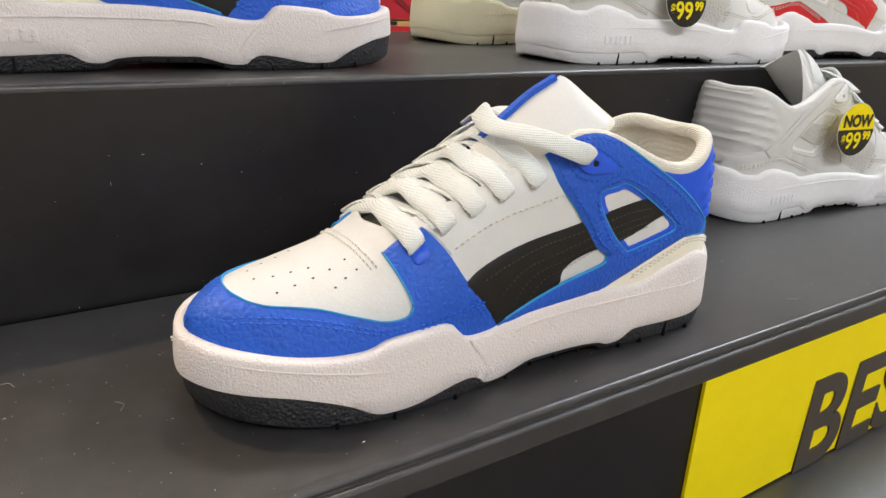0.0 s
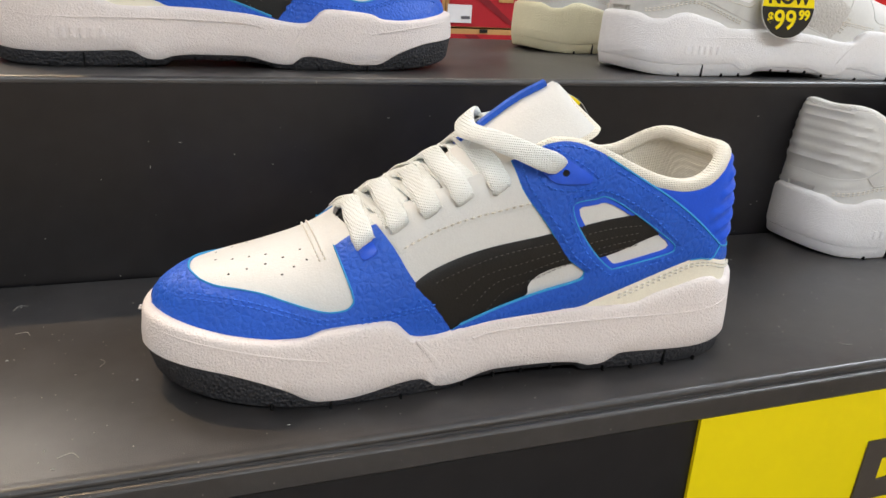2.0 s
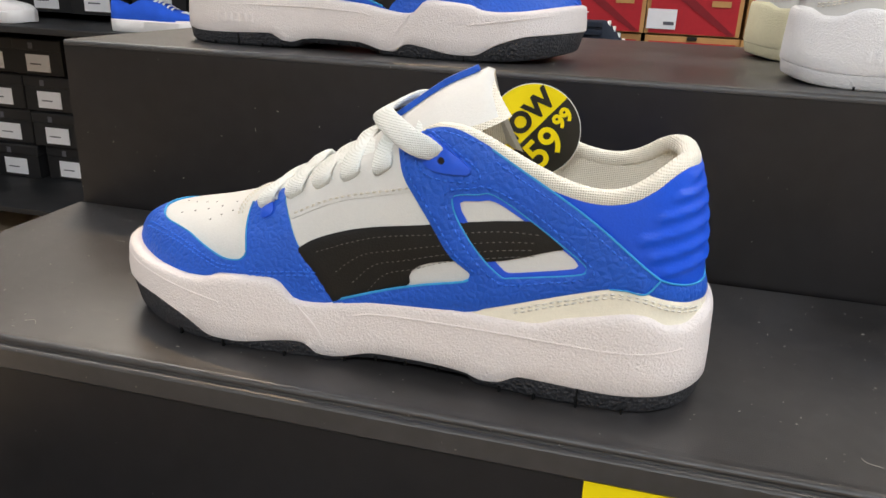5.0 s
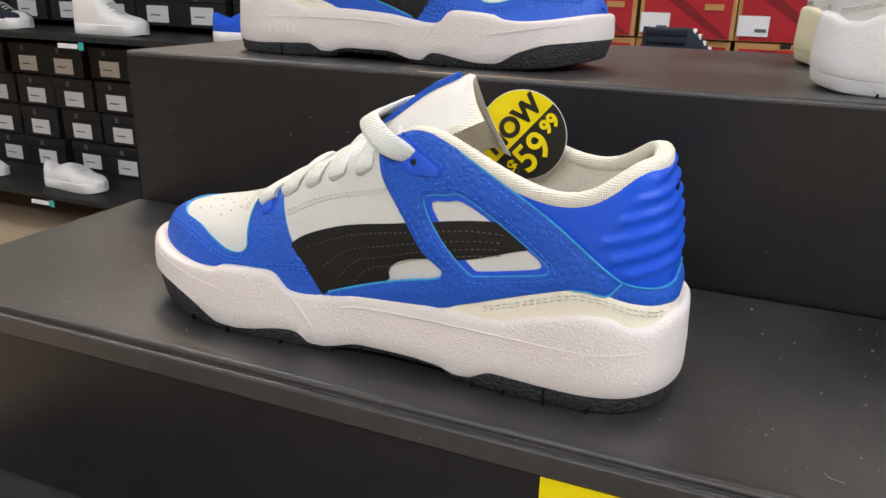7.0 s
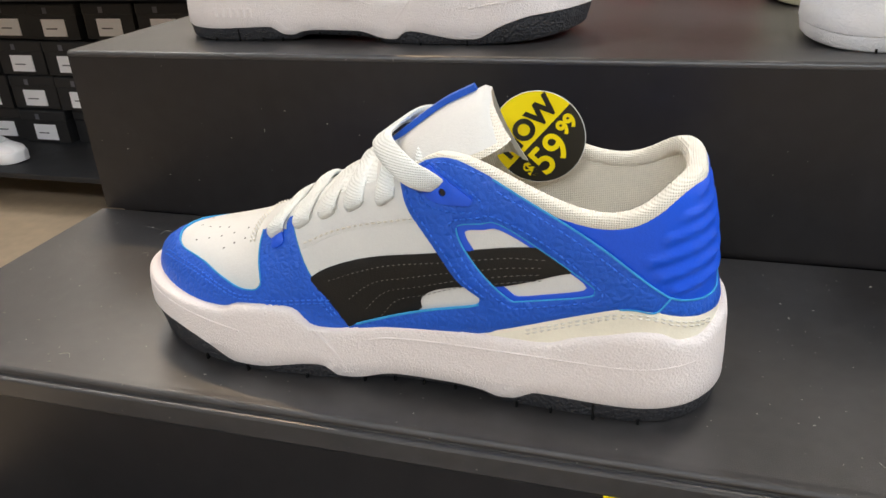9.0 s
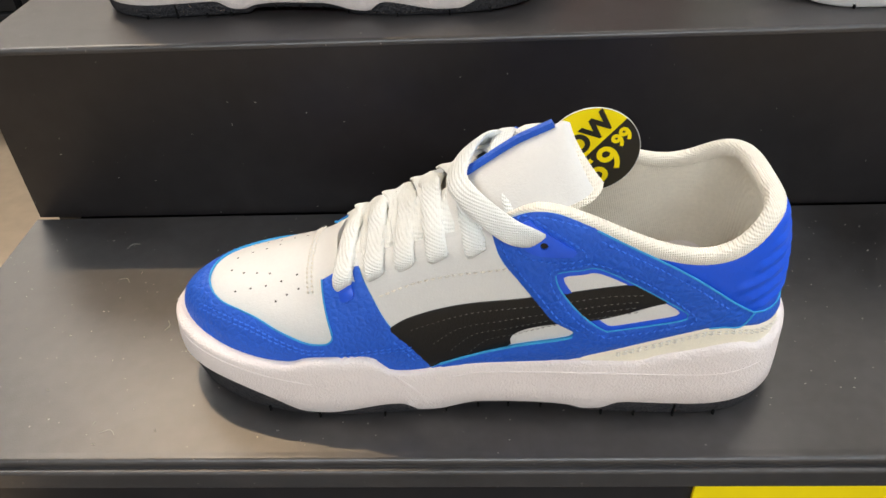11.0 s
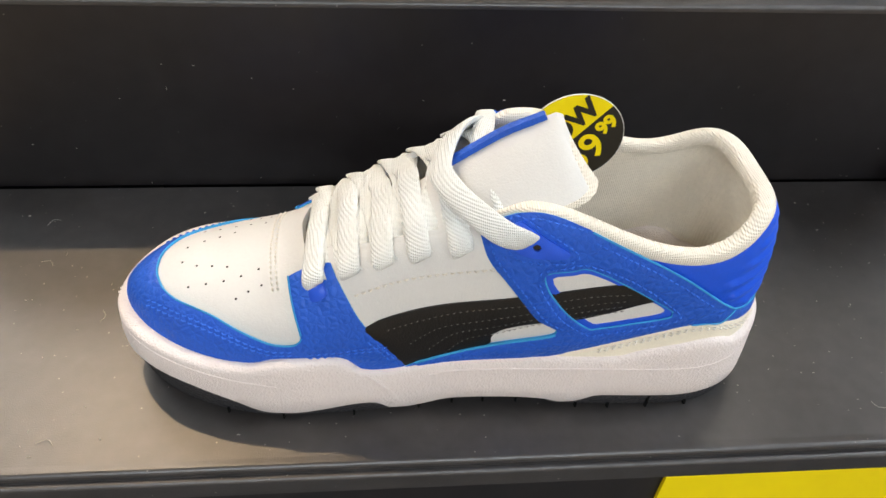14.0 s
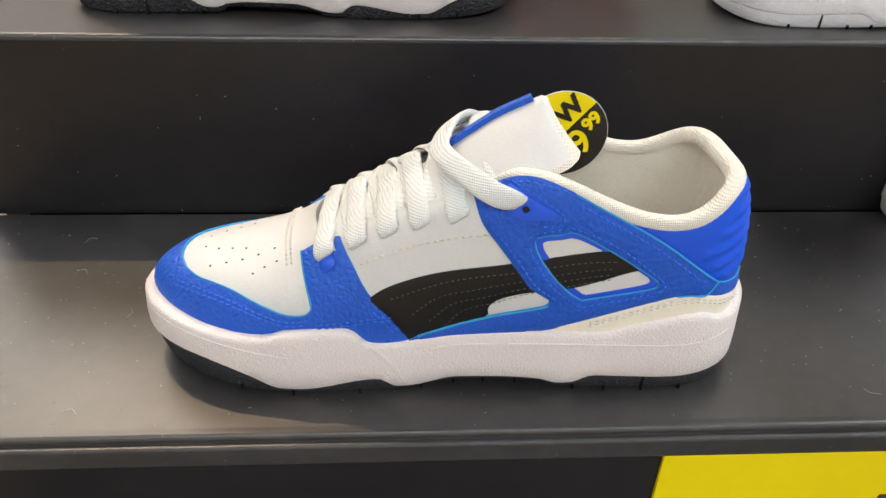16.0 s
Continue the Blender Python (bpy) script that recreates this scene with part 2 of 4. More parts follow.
def inside_poly(pts, poly):
    x, y = pts[:, 0][:, None], pts[:, 1][:, None]
    x0, y0 = poly[:, 0][None], poly[:, 1][None]
    x1, y1 = np.roll(poly[:, 0], -1)[None], np.roll(poly[:, 1], -1)[None]
    cross = ((y0 > y) != (y1 > y)) & (x < (x1 - x0) * (y - y0) / np.where(np.abs(y1 - y0) < 1e-12, 1e-12, y1 - y0) + x0)
    return cross.sum(1) % 2 == 1


# ---- the sneaker's shape ----
def cub(xs, ys, x):
    """Smooth curve through a few knots (monotone cubic)."""
    xs, ys, x = np.asarray(xs, float), np.asarray(ys, float), np.asarray(x, float)
    d = np.diff(ys) / np.diff(xs)
    m = np.concatenate(([d[0]], np.where(d[:-1] * d[1:] > 0, 2 * d[:-1] * d[1:] / np.where(np.abs(d[:-1] + d[1:]) < 1e-9, 1, d[:-1] + d[1:]), 0), [d[-1]]))
    x = np.clip(x, xs[0], xs[-1])
    i = np.clip(np.searchsorted(xs, x) - 1, 0, len(d) - 1)
    h = xs[i + 1] - xs[i]
    t = (x - xs[i]) / h
    return ys[i] * (1 + 2 * t) * (1 - t) ** 2 + h * m[i] * t * (1 - t) ** 2 + ys[i + 1] * t * t * (3 - 2 * t) + h * m[i + 1] * t * t * (t - 1)


# the last: u from toe to heel, v across (minus: towards the aisle), w up from the shelf
U0, U1, W0 = 0.0160, 0.2955, 0.018
S0, S1 = 0.0125, 0.2950


def last_shape(u):
    u = np.asarray(u, float)
    mid = cub([0, 0.1, 0.15, 0.2, 0.31], [-0.005, -0.004, -0.007, -0.011, -0.012], u)
    hw = cub([0, 0.05, 0.1, 0.15, 0.2, 0.25, 0.31], [0.0475, 0.0475, 0.0475, 0.0445, 0.0425, 0.0415, 0.041], u)
    a = np.clip((u - U0) / 0.08, 0, 1)
    b = np.clip((U1 - u) / 0.045, 0, 1)
    hw = hw * (1 - (1 - a) ** 2.0) ** 0.5 * (1 - (1 - b) ** 2.5) ** (1 / 2.5)
    top = cub([0.013, 0.0165, 0.024, 0.034, 0.06, 0.084, 0.097, 0.111, 0.14, 0.17, 0.2, 0.265, 0.278, 0.285, 0.2915, 0.2945, 0.2956],
              [0.029, 0.041, 0.049, 0.0545, 0.0615, 0.069, 0.076, 0.084, 0.102, 0.12, 0.135, 0.135, 0.118, 0.102, 0.078, 0.05, 0.02], u)
    p = cub([0, 0.05, 0.1, 0.15, 0.2, 0.31], [2.3, 2.4, 2.9, 3.3, 4.5, 4.5], u)
    return mid, hw, top, p


def last_at(u, th):
    """The upper's surface: th 0 at the aisle side's base, pi/2 along the top, pi at the far side's base."""
    mid, hw, top, p = last_shape(u)
    s = np.clip(np.sin(th), 0, 1)
    away = np.cos(th) < 0
    a, b = np.clip((u - U0) / 0.08, 1e-6, 1), np.clip((u - U0) / 0.055, 1e-6, 1)
    blunt = (1 - (1 - b) ** 2.3) ** (1 / 2.3) / (1 - (1 - a) ** 2.0) ** 0.5
    hw = np.where(away, hw * np.minimum(blunt, 1.6) * cub([0, 0.1, 0.16, 0.31], [0.88, 0.89, 0.95, 1], u), hw)
    p = np.where(away, np.minimum(p, cub([0, 0.1, 0.17, 0.31], [2.0, 2.2, 3.3, 4.5], u)), p)
    v = mid - np.sign(np.cos(th)) * hw * np.clip(1 - s ** p, 0, 1) ** (1 / p)
    w = W0 + (top - W0) * s
    h = np.clip((np.asarray(u, float) - 0.24) / 0.055, 0, 1)
    return np.stack([np.asarray(u, float) - 0.0035 * h * h * (3 - 2 * h) + 0 * v, v, w], -1)


def th_of(u, w, far=False):
    _, _, top, p = last_shape(u)
    th = np.arcsin(np.clip((np.asarray(w) - W0) / (top - W0), 0, 1))
    return np.pi - th if far else th


def sole_plan(u, far=False, off=0.0):
    """The sole's middle line and half width along its length."""
    u = np.asarray(u, float)
    mid = cub([0, 0.1, 0.15, 0.2, 0.31], [-0.005, -0.004, -0.007, -0.011, -0.012], u)
    hw = cub([0, 0.05, 0.1, 0.14, 0.19, 0.25, 0.31], [0.0515, 0.0515, 0.051, 0.0475, 0.0452, 0.0442, 0.0435], u) + off
    a = np.clip((u - S0 + off) / np.where(far, 0.05, 0.08), 0, 1)
    b = np.clip((S1 - u + off) / 0.045, 0, 1)
    return mid, hw * (1 - (1 - a) ** 2.1) ** (1 / 2.1) * (1 - (1 - b) ** 2.6) ** (1 / 2.6)


def last_normal(u, th, e=4e-4):
    u, th = np.asarray(u, float), np.asarray(th, float)
    du = last_at(np.clip(u + e, U0, U1), th) - last_at(np.clip(u - e, U0, U1), th)
    dt = last_at(u, th + 4e-3) - last_at(u, th - 4e-3)
    n = np.cross(du, dt)
    ln = np.linalg.norm(n, axis=-1, keepdims=True)
    n = np.where(ln > 1e-12, n / (ln + 1e-15), np.array([-1.0, 0, 0]))
    return -n if np.median(n[..., 1] * np.sign(np.cos(th))) > 0 else n


def line_uw(pts, n=6):
    """(u, w) knots in millimetres on the aisle side -> (u, th)."""
    d = dense(np.asarray(pts, float) / 1000, n=n)
    return np.stack([d[:, 0], th_of(d[:, 0], d[:, 1])], 1)


def far_side(line):
    return np.stack([line[:, 0], np.pi - line[:, 1]], 1)


K = 0.055  # metres per radian of th, for even triangles


def even(poly, step, K=0.055):
    """Resamples a closed (u, th) loop at an even step."""
    q = np.vstack([poly, poly[:1]])
    d = np.concatenate([[0], np.cumsum(np.linalg.norm(np.diff(q * [1, K], axis=0), axis=1))])
    s = np.linspace(0, d[-1], max(int(d[-1] / step), 8), endpoint=False)
    return np.stack([np.interp(s, d, q[:, 0]), np.interp(s, d, q[:, 1])], 1)


def heel_end(w):
    """How far back the upper reaches at a height."""
    uu = np.linspace(0.266, U1, 240)
    return np.interp(-np.asarray(w, float), -last_shape(uu)[2], uu)


HEEL_FROM, HEEL_RUN = 0.19, 0.11


def heel_at(a, w):
    """The heel's surface: a runs round the back (minus: the aisle side), w is the height."""
    ue = heel_end(w)
    u = ue - (ue - HEEL_FROM) * (np.abs(a) / HEEL_RUN) ** 2
    th = th_of(np.clip(u, U0, U1), w)
    return last_at(np.clip(u, U0, U1), np.where(np.asarray(a) > 0, np.pi - th, th))


def heel_normal(a, w, e=6e-4):
    n = np.cross(heel_at(a + e, w) - heel_at(a - e, w), heel_at(a, w + e) - heel_at(a, w - e))
    n /= np.linalg.norm(n, axis=-1, keepdims=True) + 1e-15
    p = heel_at(a, w) - np.array([0.25, -0.012, 0])
    p[:, 2] = 0
    return n * np.where((n * p).sum(-1, keepdims=True) < 0, -1, 1)


def heel_line(pts, n=6):
    """(u, w) knots in millimetres on the aisle side -> (a, w) on the heel."""
    d = dense(np.asarray(pts, float) / 1000, n=n)
    ue = heel_end(d[:, 1])
    a = -HEEL_RUN * np.sqrt(np.clip((ue - d[:, 0]) / (ue - HEEL_FROM), 0, 1))
    return np.stack([a, d[:, 1]], 1)


def patch(name, loops, mat, parent, thick=0.0012, step=0.0022, lift=0.0, edge=None, soft=0.0014, wall=0.0016, extra=None, label="", surf=None, K=K):
    """A sheet of material laid on the upper: the first loop is its outline, the others are openings in it."""
    from mathutils.geometry import delaunay_2d_cdt
    loops = [even(np.asarray(l, float), step * 0.8, K) for l in loops]
    on, nrm = (heel_at, heel_normal) if surf == "heel" else (lambda a, b: last_at(np.clip(a, U0, U1), b), lambda a, b: last_normal(np.clip(a, U0, U1), b))
    flat, edges, k = [], [], 0
    for l in loops:
        n = len(l)
        flat.append(l * [1, K])
        edges += [(k + i, k + (i + 1) % n) for i in range(n)]
        k += n
    nb = k
    o = flat[0]
    gx, gy = np.meshgrid(np.arange(o[:, 0].min(), o[:, 0].max(), step), np.arange(o[:, 1].min(), o[:, 1].max(), step))
    gx[1::2] += step / 2
    g = np.stack([gx.ravel(), gy.ravel()], 1)
    g = g[inside_poly(g, o)]
    for h in flat[1:]:
        g = g[~inside_poly(g, h)]
    b = np.vstack(flat)
    if len(g):
        near = np.min(np.linalg.norm(g[:, None] - b[None], axis=2), axis=1)
        g = g[near > step * 0.45]
    pts = np.vstack([b, g])
    vs, _, fs, *_ = delaunay_2d_cdt([Vector(p) for p in pts], edges, [], 0, 1e-7)
    vs = np.array([tuple(v) for v in vs])
    fs = np.array([tuple(f) for f in fs])
    c = vs[fs].mean(1)
    keep = inside_poly(c, o)
    for h in flat[1:]:
        keep &= ~inside_poly(c, h)
    fs = fs[keep]
    u, th = vs[:, 0], vs[:, 1] / K
    p3, nr = on(u, th), nrm(u, th)
    b3 = on(b[:, 0], b[:, 1] / K)
    dist = np.concatenate([np.min(np.linalg.norm(p3[i:i + 800, None] - b3[None], axis=2), axis=1) for i in range(0, len(p3), 800)])
    rise = thick * (0.55 + 0.45 * (1 - np.exp(-dist / soft))) if thick else 0 * dist
    if extra is not None:
        rise = rise + extra(p3)
    top = p3 + nr * (lift + rise)[:, None]
    # winding: outwards
    fn = np.cross(top[fs[:, 1]] - top[fs[:, 0]], top[fs[:, 2]] - top[fs[:, 0]])
    flip = (fn * nr[fs[:, 0]]).sum(1) < 0
    fs[flip] = fs[flip][:, ::-1]
    verts, faces, idx = [top], fs.tolist(), [0] * len(fs)
    # the cut edge
    ek = {}
    for f in faces:
        for i in range(3):
            e = (f[i], f[(i + 1) % 3])
            ek[e] = ek.get(e, 0) + 1
    rim = [e for e in ek if (e[1], e[0]) not in ek]
    ids = sorted({i for e in rim for i in e})
    n0 = len(top)
    pos = {v: i for i, v in enumerate(ids)}
    verts += [top[ids], p3[ids] + nr[ids] * (lift - wall)]
    m = len(ids)
    for a, bb in rim:
        faces.append((n0 + pos[bb], n0 + pos[a], n0 + m + pos[a], n0 + m + pos[bb]))
        idx.append(1)
    ob = mesh_ob(name, np.vstack(verts), faces, mat, parent, mats=[mat, edge or mat], index=idx)
    if label:
        ob["label"] = label
    return ob


def cord(line, mat, parent, lift=0.0012, r=0.0004):
    """The raw, light edge of a leather panel."""
    u = np.clip(line[:, 0], U0, U1)
    p = last_at(u, line[:, 1]) + last_normal(u, line[:, 1]) * lift
    tube("raw_edge", p, r, r, mat, parent, up=(0, 0.3, 1), sides=6)


def stitches(name, lines, mat, parent, lift=0.0016, pitch=0.0031, r=0.0005):
    """Rows of short thread stitches on the upper, joined into one part."""
    V, F = [], []
    for l in lines:
        p = last_at(np.clip(l[:, 0], U0, U1), l[:, 1]) + last_normal(np.clip(l[:, 0], U0, U1), l[:, 1]) * lift
        d = np.concatenate([[0], np.cumsum(np.linalg.norm(np.diff(p, axis=0), axis=1))])
        for s in np.arange(0, d[-1] - pitch, pitch):
            ss = np.array([s, s + pitch * 0.36, s + pitch * 0.72])
            q = np.stack([np.interp(ss, d, p[:, k]) for k in range(3)], 1)
            t = q[2] - q[0]
            t /= np.linalg.norm(t) + 1e-12
            up = np.array([0, -1.0 if q[1][1] < 0 else 1.0, 0.3])
            sd = np.cross(t, up)
            sd /= np.linalg.norm(sd) + 1e-12
            nn = np.cross(sd, t)
            nn *= np.sign(nn @ up)
            k = len(V)
            for j, (c, rr, h) in enumerate(zip(q, (0.5, 1, 0.5), (-0.0004, 0.0003, -0.0004))):
                V += [c + sd * r * rr + nn * h, c + nn * (h + r * rr), c - sd * r * rr + nn * h]
            for j in (0, 3):
                F += [(k + j, k + j + 1, k + j + 4, k + j + 3), (k + j + 1, k + j + 2, k + j + 5, k + j + 4)]
    if V:
        ob = mesh_ob(name, V, F, mat, parent)
        ob["kind"] = "stuff"
        return ob


# sole: plan, and heights along its length
def sole_top(u):
    return cub(np.array([0, 12, 20, 30, 45, 60, 69, 73, 79, 106, 110, 118, 123, 158, 195, 222, 228, 236, 251, 264, 270, 279, 285, 292, 302]) / 1000,
               np.array([38.5, 38, 37, 35.5, 33.4, 32.4, 32.8, 33.6, 36, 38, 37, 29.5, 28.8, 33.8, 36, 35.6, 36.2, 39.6, 43.4, 46, 45.2, 40.8, 40.6, 44.6, 46]) / 1000, u)


def sole_mid(u):
    return cub(np.array([0, 15, 26, 42, 52, 62, 77, 86, 119, 123, 130, 135, 158, 184, 198, 206, 212, 223, 243, 265, 278, 290, 302]) / 1000,
               np.array([21, 20.4, 19.5, 18, 15.4, 11.5, 4.3, 4.1, 8.8, 8.2, 3.4, 3.4, 8.2, 8.3, 7.2, 4.8, 5.2, 10, 9.4, 8.8, 9.2, 11, 14]) / 1000, u)


def sole_bottom(u):
    return cub(np.array([0, 15, 25, 40, 58, 80, 122, 137, 145, 158, 190, 199, 203, 265, 280, 291, 302]) / 1000,
               np.array([9, 7, 5, 2.8, 1.2, 0, 0, 0, 3, 4.4, 4.8, 4.2, 1.2, 0, 0.6, 2.5, 6]) / 1000, u)


def ring(n=150):
    a = (1 - np.cos(np.linspace(0, np.pi, n))) / 2
    u = S0 + (S1 - S0) * a
    return np.concatenate([u, u[::-1][1:-1]]), np.concatenate([-np.ones(n), np.ones(n - 2)])


def sole_wall(levels, name, mat, parent, cap_top=False, cap_bottom=False, n=150):
    """A band round the sole: levels are (height at u, outward offset at u)."""
    u, sd = ring(n)
    rows = []
    for h, off in levels:
        o = off(u) if callable(off) else off + 0 * u
        mid, hw = sole_plan(u, sd > 0)
        du = np.where(u < 0.08, -(1 - (u - S0) / 0.077), np.where(u > 0.25, (u - 0.25) / 0.05, 0))
        v = mid + sd * (hw + o * np.sqrt(np.clip(1 - du ** 2, 0, 1)))
        rows.append(np.stack([u + o * du, v, h(u)], 1))
    N = len(u)
    V = np.vstack(rows)
    F = [(k * N + i, k * N + (i + 1) % N, (k + 1) * N + (i + 1) % N, (k + 1) * N + i) for k in range(len(rows) - 1) for i in range(N)]
    n1 = n

    def cap(base, up):
        out = []
        for i in range(n1 - 1):
            a, b = i, i + 1
            c, d = (N - i) % N, (N - i - 1) % N
            if i == 0:
                f = (base + 0, base + 1, base + N - 1)
            elif i == n1 - 2:
                f = (base + i, base + i + 1, base + c)
            else:
                f = (base + a, base + b, base + d, base + c)
            out.append(f if up else f[::-1])
        return out
    if cap_bottom:
        F += cap(0, False)
    if cap_top:
        F += cap((len(rows) - 1) * N, True)
    return mesh_ob(name, V, F, mat, parent)


def side_point(u, w, far, off=0.0):
    mid, hw = sole_plan(np.asarray(u, float), far)
    return np.stack([np.asarray(u, float), mid + (1 if far else -1) * (hw + off), np.asarray(w, float)], -1)


THROAT = [(95, 73.6), (101, 76.6), (113, 82), (127, 88.5), (140, 94.5), (156, 101.5), (170, 107.5), (178, 111)]
COLLAR = [(178, 111), (185.4, 112.6), (192.8, 111.4), (202, 107.4), (215, 101), (227.5, 95.2), (239.5, 91.4), (251, 90.2), (259.5, 91.6), (267, 95.5), (272, 100), (276, 103), (280.5, 104.4)]
EYES = [(98.5, 68.5), (112.8, 75), (127.3, 81.7), (140.4, 87.3), (156, 92.5)]
WIN_IN = [(192.2, 82.8), (200, 84.2), (206.7, 84.6), (222, 77.4), (237.3, 69.1), (241.6, 65.6), (240, 63.6), (227, 60.6), (214.5, 57.9), (211.9, 59), (203, 68), (196.3, 75.6)]
WIN_OUT = [(188.9, 83.6), (191.3, 85.8), (199, 86.8), (206.3, 87.2), (224, 78.2), (242.6, 67.2), (245, 63.9), (242.4, 61.6), (228, 58.4), (214.5, 55.5), (211, 55.8), (201.2, 65.3), (192, 76.3)]


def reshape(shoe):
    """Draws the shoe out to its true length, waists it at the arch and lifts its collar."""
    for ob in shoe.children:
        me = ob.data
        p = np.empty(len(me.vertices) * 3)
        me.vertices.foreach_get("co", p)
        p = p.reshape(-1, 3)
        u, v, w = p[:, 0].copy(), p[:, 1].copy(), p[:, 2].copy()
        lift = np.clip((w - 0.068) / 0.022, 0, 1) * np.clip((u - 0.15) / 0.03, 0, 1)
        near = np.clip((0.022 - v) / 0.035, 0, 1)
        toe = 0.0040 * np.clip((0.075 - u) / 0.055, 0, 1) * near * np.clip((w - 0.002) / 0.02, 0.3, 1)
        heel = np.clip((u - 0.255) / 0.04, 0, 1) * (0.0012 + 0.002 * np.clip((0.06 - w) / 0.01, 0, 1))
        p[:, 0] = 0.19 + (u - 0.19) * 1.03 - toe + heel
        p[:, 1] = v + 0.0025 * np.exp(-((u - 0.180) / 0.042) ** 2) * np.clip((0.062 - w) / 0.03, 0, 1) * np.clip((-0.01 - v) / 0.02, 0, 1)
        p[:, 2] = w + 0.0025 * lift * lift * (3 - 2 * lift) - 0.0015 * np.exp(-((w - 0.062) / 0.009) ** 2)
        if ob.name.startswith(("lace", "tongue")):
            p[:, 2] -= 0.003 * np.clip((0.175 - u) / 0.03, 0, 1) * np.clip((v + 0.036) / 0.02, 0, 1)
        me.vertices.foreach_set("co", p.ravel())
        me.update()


def sneaker(name, m, pal, label, group="", step=0.0024, marks=True, high=True):
    s = thing(name, m, label, "shoe", group)
    mt = {k: M[v] for k, v in pal.items()}
    # sole
    zero = 0.0
    sole_wall([(sole_bottom, -0.006), (sole_bottom, -0.0012), (lambda u: sole_bottom(u) + 0.0012, 0.0), (lambda u: sole_mid(u) - 0.0002, 0.0012)], "outsole", mt["outsole"], s, cap_bottom=True, cap_top=True)

    def bulge(f, o):
        return (lambda u: sole_mid(u) + (sole_top(u) - sole_mid(u)) * f, o)
    sole_wall([bulge(0, -0.001), bulge(0, 0.0013), bulge(0.03, 0.0019), bulge(0.3, 0.0018), bulge(0.6, 0.0013), bulge(0.85, 0.0009), bulge(0.93, 0.0005), bulge(0.975, -0.0004), bulge(1.0, -0.0019), (lambda u: sole_top(u) + 0.0001, -0.004), (lambda u: sole_top(u) - 0.002, -0.0075)], "midsole", mt["midsole"], s, cap_top=True)
    # moulded line, creases, and tread grooves as near-black tubes coloured like their shade
    for far in (False, True):
        for knots in ([(146, 25.5), (158, 27.8), (195, 29), (230, 29), (252, 28.6), (268, 28.8), (284, 30.6)], [(10, 34), (20, 32.5), (39, 30), (60, 26.6), (81, 23.2)]):
            d = dense(np.array(knots) / 1000, n=8)
            tube("moulded_line", side_point(d[:, 0], d[:, 1], far, 0.0013), 0.00045, 0.00045, mt["midsole"], s, sides=6)
        for (ua, wa), (ub, wb) in (((119, 28), (134, 6.5)), ((228, 24), (208, 7.5))):
            d = dense(np.array([(ua, wa), ((ua + ub) / 2 + 1, (wa + wb) / 2), (ub, wb)]) / 1000, n=6)
            tube("crease", side_point(d[:, 0], d[:, 1], far, 0.0011), 0.0016, 0.0009, mt["midsole"], s, up=(0, 1, 0), sides=8, taper=np.sin(np.linspace(0.25, np.pi * 0.62, len(d))))
        d = dense(np.array([(247, 34), (262, 33), (274, 32.6), (284, 35), (291, 39)]) / 1000, n=6)
        tube("moulded_ridge", side_point(d[:, 0], d[:, 1], far, 0.0002), 0.0009, 0.0012, mt["midsole"], s, sides=8, taper=np.sin(np.linspace(0.1, np.pi - 0.1, len(d))))
        for u0, hh in ((58, 2.6), (82, 5.6), (113, 2), (142, 2), (157, 1.8), (171, 1.8), (186, 1.8), (214, 2.2), (229, 2.2), (247, 10), (265, 2.2)):
            b0 = float(sole_bottom(u0 / 1000)) * 1000
            top = min(hh + b0, float(sole_mid(u0 / 1000)) * 1000 - 0.2)
            pp = side_point(np.full(3, u0 / 1000), np.linspace(b0 - 0.2, top, 3) / 1000, far, 0.0004)
            tube("tread_groove", pp, 0.0006, 0.0012, M["groove"], s, up=(0, 1, 0), sides=6)
    if marks:
        # raised bars where the maker's mark is moulded
        for i in range(6):
            u = (236 + 5.2 * i) / 1000
            pp = side_point(np.full(3, u), np.linspace(16.5, 22.5, 3) / 1000, True, 0.0019)
            tube("moulded_bar", pp, 0.0017, 0.0006, mt["midsole"], s, up=(0, 1, 0), sides=6)

    # upper body with throat and collar opening
    throat, collar = line_uw(THROAT), line_uw(COLLAR)
    near = np.vstack([[[0.0925, np.pi / 2]], throat, collar[1:]])
    hole = np.vstack([near, [[0.2847, np.pi / 2]], far_side(near)[::-1][:-1]])
    base = 0.03
    rect = np.vstack([np.stack([np.linspace(U0, U1, 60), np.full(60, base)], 1), np.stack([np.linspace(U1, U0, 60), np.full(60, np.pi - base)], 1)])
    patch("upper_body", [rect, hole], mt["body"], s, thick=0.0, step=step, wall=0.0025)
    inner = np.vstack([np.stack([np.linspace(0.07, 0.2945, 50), np.full(50, 0.1)], 1), np.stack([np.linspace(0.2945, 0.07, 50), np.full(50, np.pi - 0.1)], 1)])
    patch("lining", [inner, hole], mt["lining"], s, thick=0.0, lift=-0.0045, step=step * 1.6, wall=0.0)
    V = [(u, v, 0.034) for u in np.linspace(0.06, 0.285, 24) for v in (-0.042, 0.02)]
    mesh_ob("insole", V, [(2 * i, 2 * i + 2, 2 * i + 3, 2 * i + 1) for i in range(23)], mt["lining"], s)

    # toe guard with the eyelet straps
    edge_up = [(136.8, 32.1), (126.5, 46.8), (120, 53.8), (112.6, 67), (106, 76)]
    strap = [(106, 76), (97, 72), (88.3, 67)]
    edge_in = [(88.3, 67), (90.6, 59), (92.9, 48.5), (91.5, 45), (88, 43.2), (80, 43), (68.3, 46.2), (58.7, 49), (50, 50), (41.5, 50.4), (36, 51.5)]
